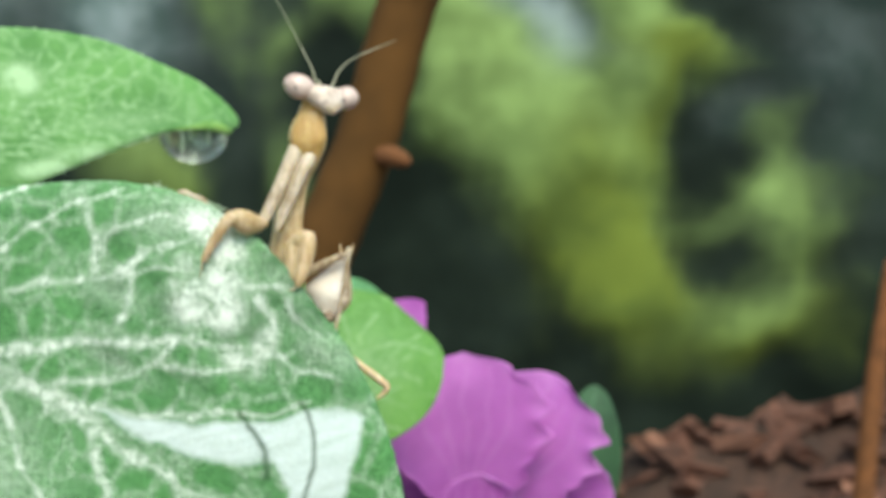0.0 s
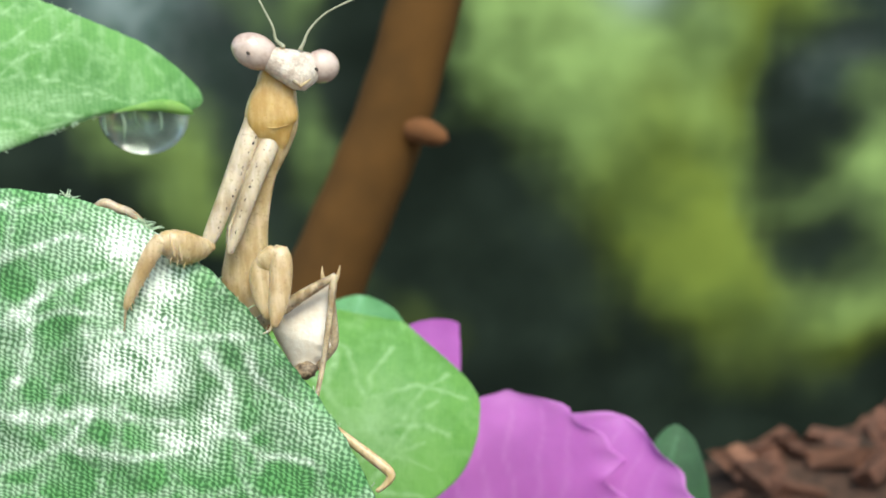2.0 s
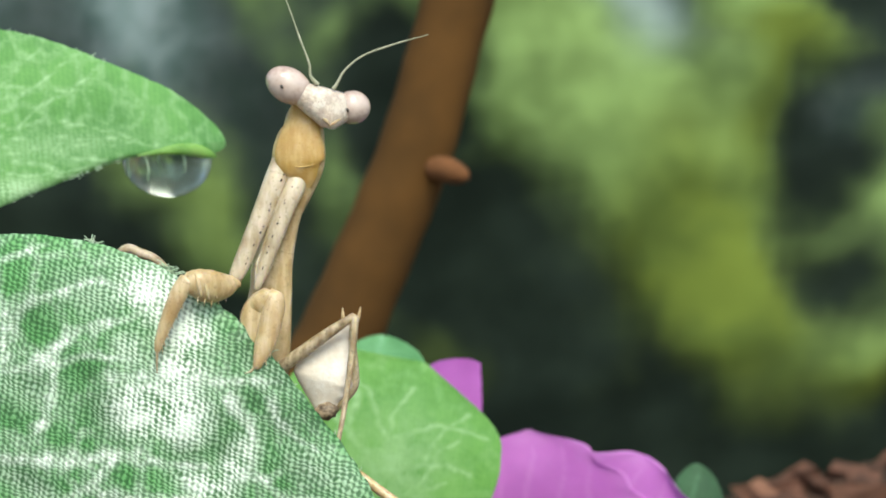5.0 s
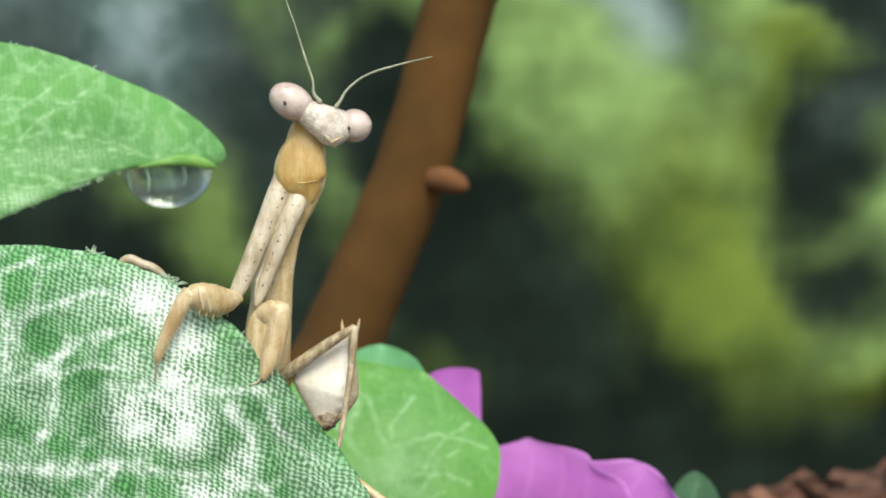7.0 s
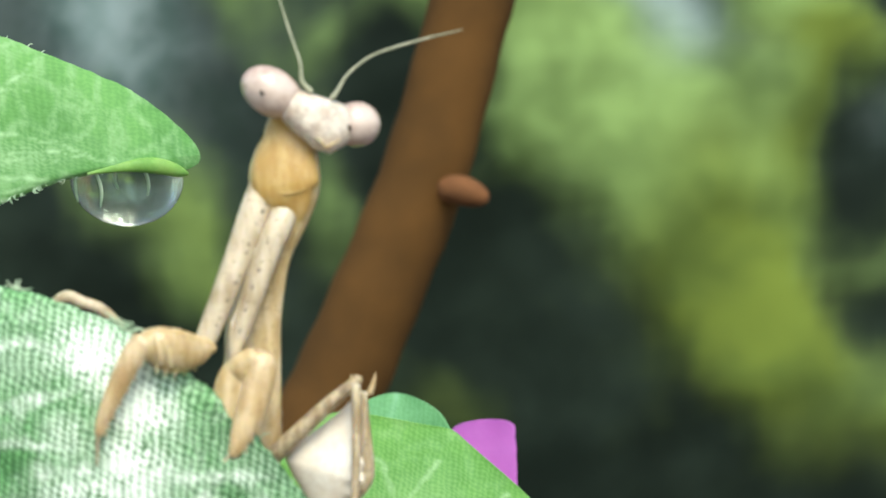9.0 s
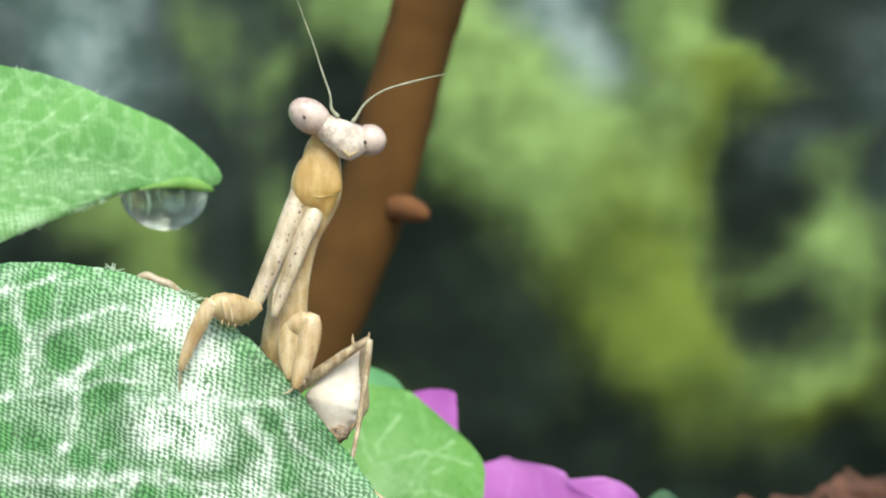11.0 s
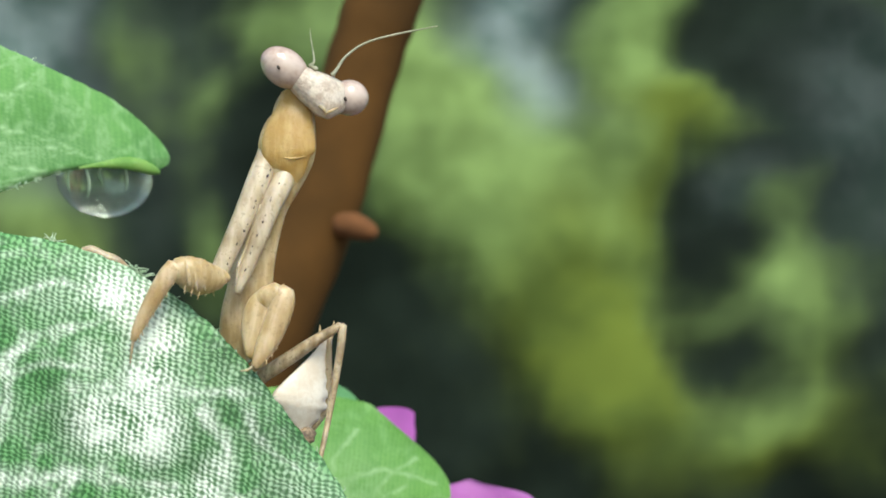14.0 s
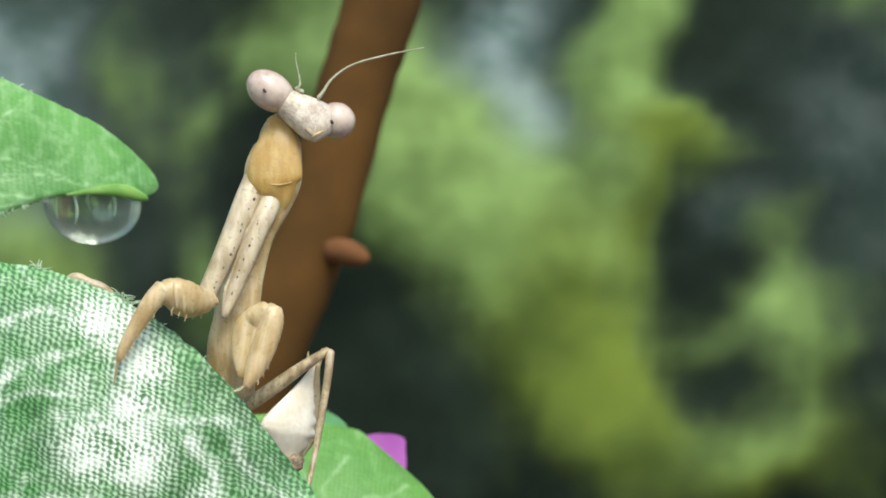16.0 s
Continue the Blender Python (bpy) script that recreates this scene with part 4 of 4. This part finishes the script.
part("lower_femur", tube([(-10.75, -0.8, -2.85, 0.45), (-10.82, -0.85, -3.4, 0.82), (-10.9, -0.9, -4.1, 0.98), (-11.0, -1.0, -5.1, 0.84), (-11.0, -1.2, -6.2, 0.45)], 20, 14, flat=0.4), HIDE, fore_r, "", FR_AT)

AB_AT = (-7.4, 1.6, -7.2)


AB_TIP, AB_END = Vector((-6.4, 1.2, -4.3)), Vector((-7.9, 1.7, -9.75))
AB_PROFILE = [(0.0, 0.1), (0.15, 0.55), (0.32, 1.25), (0.48, 1.98), (0.58, 2.34), (0.66, 2.26), (0.82, 1.4), (1.0, 0.35)]


def abdomen_frame():
    d = (AB_END - AB_TIP).normalized()
    side = d.cross(Vector((0, 1, 0))).normalized()
    return d, side, side.cross(d).normalized()


def abdomen_mesh():
    bm = bmesh.new()
    d, side, up = abdomen_frame()
    rings = []
    for s, r in spline(AB_PROFILE, 90):
        r = r * (1 + 0.004 * math.cos(s * 2 * math.pi * 11))
        c = AB_TIP + (AB_END - AB_TIP) * s
        rings.append([bm.verts.new(c + side * r * math.cos(t) * (0.46 + 0.06 * math.cos(s * 2 * math.pi * 8) if math.cos(t) > 0 else 1.0) + up * 0.26 * r * math.sin(t)) for t in (2 * math.pi * k / 32 for k in range(32))])
    for p, q in zip(rings, rings[1:]):
        for k in range(32):
            bm.faces.new((p[k], p[(k + 1) % 32], q[(k + 1) % 32], q[k]))
    bm.faces.new(rings[0])
    bm.faces.new(rings[-1])
    bmesh.ops.recalc_face_normals(bm, faces=bm.faces)
    return bm


def abdomen_rim():
    d, side, up = abdomen_frame()
    pts = []
    for s, r in spline(AB_PROFILE, 12)[:11]:
        p = AB_TIP + (AB_END - AB_TIP) * s + side * (0.43 * r + 0.08) - up * 0.1
        pts.append((*p, 0.12 + 0.16 * math.sin(math.pi * min(s * 1.05, 1))))
    return tube(pts, 26, 10)


abdomen = part("abdomen", abdomen_mesh(), CREAM, mantis, "cream-white pointed abdomen with brown rim", AB_AT)
part("rim", abdomen_rim(), SHANK, abdomen, "brown side of the abdomen", AB_AT)
part("end_plate", ball((-7.8, 1.3, -9.35), (0.7, 0.55, 0.5), (0, -15, 0), 20, 14, shape=lambda p: 1 + 0.08 * math.sin(9 * p.x + 5 * p.z)), DUSK, abdomen, "mottled brown plate at the abdomen's base", AB_AT)
part("cercus", tube([(-6.75, 1.2, -4.4, 0.14), (-6.83, 1.2, -4.0, 0.09), (-6.83, 1.2, -3.6, 0.02)], 8, 8), LEG, abdomen, "", AB_AT)
part("cercus", tube([(-6.1, 1.3, -4.4, 0.13), (-5.95, 1.3, -4.0, 0.1), (-5.85, 1.3, -3.55, 0.02)], 8, 8), LEG, abdomen, "", AB_AT)

FE_AT, TI_AT = (-10.2, 0.8, -6.7), (-6.05, 0.4, -4.0)
femur = part("middle_leg", tube([(-10.4, 1.2, -6.9, 0.36), (-9.0, 0.8, -5.95, 0.36), (-7.4, 0.5, -4.85, 0.3), (-6.05, 0.4, -4.0, 0.2)], 20, 10), SHANK, mantis, "thin bent brown leg", FE_AT)
tibia = part("middle_shin", tube([(-6.05, 0.4, -4.0, 0.22), (-6.15, 0.3, -5.5, 0.2), (-6.55, 0.1, -8.5, 0.16), (-6.95, -0.6, -11.0, 0.12)], 24, 10), SHANK, mantis, "thin bent brown leg", TI_AT)
part("hind_leg", tube([(-19.6, 1.6, -0.8, 0.28), (-18.9, 1.4, -0.25, 0.28), (-18.2, 1.4, -0.5, 0.28), (-17.2, 1.6, -1.0, 0.26), (-15.5, 1.8, -3.2, 0.3), (-13.0, 1.8, -6.0, 0.35), (-11.4, 1.6, -7.4, 0.4)], 40, 10), SKIN, mantis, "bent leg behind the leaf edge", MB)
part("hind_leg", tube([(-10.6, 1.8, -8.6, 0.3), (-8.0, 1.6, -11.3, 0.3), (-5.3, 1.0, -13.2, 0.27), (-3.9, 0.7, -14.2, 0.3), (-3.0, 0.5, -14.95, 0.28), (-3.2, 0.4, -15.5, 0.18), (-3.7, 0.3, -15.9, 0.12)], 40, 10), SHIN, mantis, "tan leg reaching past the leaf edge", MB)
KN_AT = (-13.9, 0.9, -3.3)
knee = part("middle_leg", tube([(-12.6, 1.3, -6.4, 0.34), (-13.9, 0.9, -3.3, 0.32), (-14.45, 0.7, -2.2, 0.33), (-14.75, 0.7, -1.8, 0.26), (-15.0, 0.8, -2.4, 0.2), (-15.3, 1.0, -4.6, 0.16)], 30, 10), SKIN, mantis, "bent leg behind the leaf edge", KN_AT)
part("foot", tube([(-7.1, -0.9, -11.0, 0.16), (-6.85, -0.95, -11.3, 0.2), (-6.7, -0.9, -11.7, 0.1)], 8, 8), SHANK, mantis, "", MB)


# ---- movement ----
def motions():
    def go(ob, at, rows):
        o = Vector(at) - Vector(MB)
        walk(ob, [(t, pose((o.x + dx) * MM, o.y * MM, (o.z + dz) * MM, 0, -deg, 0)) for t, dx, dz, deg in rows])

    def swing(ob, at, rows):
        o = Vector(at) - Vector(MB)
        walk(ob, [(t, pose((o.x + dx) * MM, o.y * MM, (o.z + dz) * MM, 0, -deg, yaw)) for t, dx, dz, deg, yaw in rows])

    go(head, HEAD_AT, [(0, -0.13, -0.3, 8.7), (0.5, -0.11, -0.3, 9.4), (1, -0.1, -0.29, 9), (1.5, -0.17, -0.16, 8.6), (2, -0.64, -0.18, 8.9), (2.5, -0.63, -0.09, 8.6), (3, 1.87, -0.34, 8.5), (3.5, 1.75, -0.23, 8.3), (4, 1.29, -0.15, 1.9), (4.5, -0.17, 0.36, 2.4), (7, 0, 0, 0), (7.5, -0.03, 0.01, -0.5), (8, -0.53, -0.35, 0.4), (8.5, -0.61, -0.46, 0.1), (11, 0.19, 0.37, -0.3), (11.5, 0.96, 0.5, -0.5), (12, 0.62, 0.41, 0.3), (12.5, 0.44, 0.65, 0.8), (13, 0.33, 0.86, -0.7), (13.5, 0.42, 0.73, -0.8), (14, 0.47, 0.61, -1.1), (14.5, 0.52, 0.7, -1.1), (15, 0.41, 0.78, -0.3), (15.5, 0.4, 0.78, -0.3), (16, 0.41, 0.76, -0.6)])
    go(thorax, TH_AT, [(0, 0.14, -0.59, 1.4), (0.5, 0.09, -0.32, -0.1), (1, 0.03, -0.18, -0.3), (1.5, 0.02, -0.05, 0.1), (2, -0.03, -0.14, 2.1), (2.5, -0.01, -0.03, 2.2), (3, 0.28, 0.09, -8.4), (3.5, 0.23, 0.14, -8), (4, 0.2, 0.08, -5.4), (4.5, 0.01, 0.3, 0.8), (7, 0, 0, 0), (7.5, -0.02, 0.01, 0.1), (8, -0.17, -0.08, 2.1), (8.5, -0.2, -0.12, 2.2), (11, 0.08, 0.28, -0.4), (11.5, 0.17, 0.33, -3.3), (12, 0.11, 0.26, -1.8), (12.5, 0.1, 0.41, -1), (13, 0.11, 0.59, -0.3), (13.5, 0.12, 0.56, -0.7), (14, 0.13, 0.55, -1), (14.5, 0.16, 0.62, -1.1), (15, 0.15, 0.6, -0.7), (15.5, 0.14, 0.57, -0.7), (16, 0.12, 0.53, -0.7)])
    go(coxa_l, CL_AT, [(0, 0.23, -0.36, -1.7), (0.5, 0.23, -0.36, -1.7), (1, 0.07, -0.17, 0.2), (1.5, -0.01, 0.05, -0.6), (2, -0.42, -0.08, 1.5), (2.5, -0.38, 0.09, 0.5), (3, 1.72, -0.06, -1.4), (3.5, 1.61, 0.07, -1.3), (4, 1.19, 0.03, -1.2), (4.5, -0.1, 0.44, 0.7), (7, 0, 0, 0), (7.5, -0.05, 0.02, -0.2), (8, -0.45, 0.02, 1.5), (8.5, -0.5, 0.03, 1.9), (11, 0.14, 0.25, -0.6), (11.5, 0.69, 0.23, -0.2), (12, 0.41, 0.24, -0.2), (12.5, 0.25, 0.53, 0.1), (13, 0.19, 0.67, -0.4), (13.5, 0.24, 0.55, 0.1), (14, 0.28, 0.45, -0.3), (14.5, 0.3, 0.52, -0.3), (15, 0.27, 0.6, 0), (15.5, 0.24, 0.61, -0.2), (16, 0.24, 0.61, -0.2)])
    swing(fore_l, FL_AT, [(0, 0.1, -0.18, -5.4, 0), (0.5, 0.1, -0.18, -5.4, 0), (1, 0.09, -0.15, -3.8, 0), (1.5, -0.04, 0.13, -5.1, 0), (2, -0.27, -0.17, -1.2, 0), (2.5, -0.29, 0.12, -3, 0), (3, 1.49, -0.08, -3, 25), (3.5, 1.47, 0.16, -3, 25), (4, 1.05, 0.11, -2, 18), (4.5, -0.14, 0.3, 3.5, 0), (7, 0, 0, 0, 0), (7.5, -0.07, 0.02, 0.3, 0), (8, -0.14, 0.15, -0.9, 0), (8.5, -0.19, 0.11, -0.3, 0), (11, 0.16, 0.32, 0.9, 0), (11.5, 0.82, 0.38, -1, 24), (12, 0.52, 0.36, 1, 10), (12.5, 0.54, 0.74, -1.6, 0), (13, 0.49, 0.96, -3.4, 0), (13.5, 0.55, 0.81, -1.4, 0), (14, 0.61, 0.76, -2.5, 0), (14.5, 0.72, 0.87, -3.9, 0), (15, 0.71, 0.94, -4.3, 0), (15.5, 0.67, 0.96, -4.7, 0), (16, 0.67, 0.96, -4.8, 0)])
    go(coxa_r, CR_AT, [(0, 0.23, -0.4, -1.7), (0.5, 0.23, -0.4, -1.7), (1, 0.07, -0.17, 0.2), (1.5, -0.01, 0.04, -0.6), (2, -0.42, -0.05, 1.5), (2.5, -0.38, 0.1, 0.5), (3, 1.71, -0.09, -1.4), (3.5, 1.61, 0.04, -1.3), (4, 1.19, 0, -1.2), (4.5, -0.09, 0.46, 0.7), (7, 0, 0, 0), (7.5, -0.05, 0.01, -0.2), (8, -0.45, 0.05, 1.5), (8.5, -0.49, 0.08, 1.9), (11, 0.14, 0.23, -0.6), (11.5, 0.69, 0.22, -0.2), (12, 0.41, 0.24, -0.2), (12.5, 0.25, 0.53, 0.1), (13, 0.19, 0.66, -0.4), (13.5, 0.24, 0.55, 0.1), (14, 0.28, 0.44, -0.3), (14.5, 0.3, 0.52, -0.3), (15, 0.27, 0.6, 0), (15.5, 0.24, 0.61, -0.2), (16, 0.24, 0.6, -0.2)])
    go(fore_r, FR_AT, [(0, 1.02, -0.57, 2.5), (0.5, 0.74, -0.92, 5.2), (1, 1.3, -0.49, 8), (1.5, 1.41, 0.1, 12), (2, 1.11, -0.01, 10), (2.5, 0.81, -0.12, 8), (3, 1.92, -0.5, 1), (3.5, 1.86, -0.24, 1.3), (4, 0.73, -0.07, 1), (4.5, -0.39, 0.1, 0), (7, 0, 0, 0), (7.5, -0.02, 0.05, -1.3), (8, -0.39, 0.17, -2.7), (8.5, -0.39, 0.13, -4), (11, 0.85, 0.19, 0), (11.5, 2, -0.03, -1.5), (12, 1.38, -0.01, -5.2), (12.5, 1.46, 0.54, -9), (13, 1.47, 1.14, -8.5), (13.5, 1.21, 0.73, -8), (14, 1.26, 0.55, -7.5), (14.5, 1.39, 0.69, -7), (15, 1.33, 0.9, -6.3), (15.5, 1.24, 1, -5.7), (16, 1.29, 0.97, -5)])
    go(femur, FE_AT, [(0, -0.15, -0.07, -8.7), (0.5, -0.13, -0.06, -8.4), (1, -0.08, -0.04, -4.7), (1.5, -0.02, -0.01, -1.9), (2, -0.07, -0.04, -2.2), (2.5, -0.01, -0.01, -0.5), (3, 0.16, 0.07, -8.2), (3.5, 0.14, 0.07, -7.2), (4, 0.08, 0.04, -5.6), (4.5, 0.02, 0.01, 1.4), (7, 0, 0, 0), (7.5, -0.01, -0.01, 0.6), (8, -0.16, -0.13, 6.4), (8.5, -0.16, -0.14, 7.9), (11, 0.08, 0.05, 0.7), (11.5, 0.24, 0.13, -4.3), (12, 0.14, 0.08, -2), (12.5, 0.19, 0.12, 0), (13, 0.17, 0.11, 1.2), (13.5, 0.11, 0.07, -0.5), (14, 0.1, 0.07, -0.3), (14.5, 0.13, 0.08, -0.4), (15, 0.15, 0.09, 0.4), (15.5, 0.14, 0.09, 0.7), (16, 0.13, 0.08, 1)])
    go(tibia, TI_AT, [(0, 0.11, -0.41, -1.4), (0.5, 0.16, -0.39, -1.8), (1, 0.08, -0.23, -0.9), (1.5, 0.05, -0.09, -0.5), (2, -0.02, -0.12, 0), (2.5, 0, -0.02, -0.1), (3, 0.71, -0.3, -6.1), (3.5, 0.62, -0.26, -5.3), (4, 0.44, -0.2, -3.7), (4.5, -0.03, 0.07, 0.3), (7, 0, 0, 0), (7.5, -0.05, 0.02, 0.4), (8, -0.65, 0.12, 5.3), (8.5, -0.74, 0.16, 5.9), (11, 0.11, 0.07, -0.8), (11.5, 0.66, -0.08, -5.3), (12, 0.37, -0.02, -2.9), (12.5, 0.35, 0.1, -2.6), (13, 0.25, 0.14, -1.8), (13.5, 0.23, 0.04, -1.8), (14, 0.21, 0.04, -1.6), (14.5, 0.26, 0.05, -2), (15, 0.25, 0.09, -1.9), (15.5, 0.22, 0.1, -1.6), (16, 0.18, 0.11, -1.3)])
    go(knee, KN_AT, [(0, 0.6, -2.3, 0), (2.6, 0.6, -2.3, 0), (2.95, 0, 0, 0), (4, -0.1, -0.1, 0), (4.4, 0.6, -2.3, 0), (16, 0.6, -2.3, 0)])
    a = Vector(AB_AT) - Vector(MB)
    d = Vector((-1.7, 0.6, -5.6)).normalized()
    rows = []
    for t, dx, dz, spin in ((0, 0.2, -0.5, 0), (1.5, 0.05, -0.15, 0), (2.5, 0.05, -0.05, 0), (3, 0.2, -0.3, 4), (4, 0.2, -0.25, 4), (4.5, 0, 0.1, 0), (7, 0, 0, 0), (8.5, -0.2, 0.1, 0),
                            (10.8, -0.1, 0.1, -8), (11, -0.1, 0.0, -12), (11.5, -0.2, -0.25, -36), (12, -0.3, -0.3, -40), (16, -0.3, -0.25, -42)):
        rows.append((t, Matrix.Translation((a + Vector((dx, 0, dz))) * MM) @ Matrix.Rotation(radians(spin), 4, d)))
    walk(abdomen, rows)
    f = Vector(AN_AT) - Vector(HEAD_AT)
    walk(feeler, [(t, pose(f.x * MM, f.y * MM, f.z * MM, deg, turn, 0)) for t, deg, turn in ((0, 0, 0), (11.5, 0, 0), (12.2, -60, 40), (16, -66, 44))])


motions()
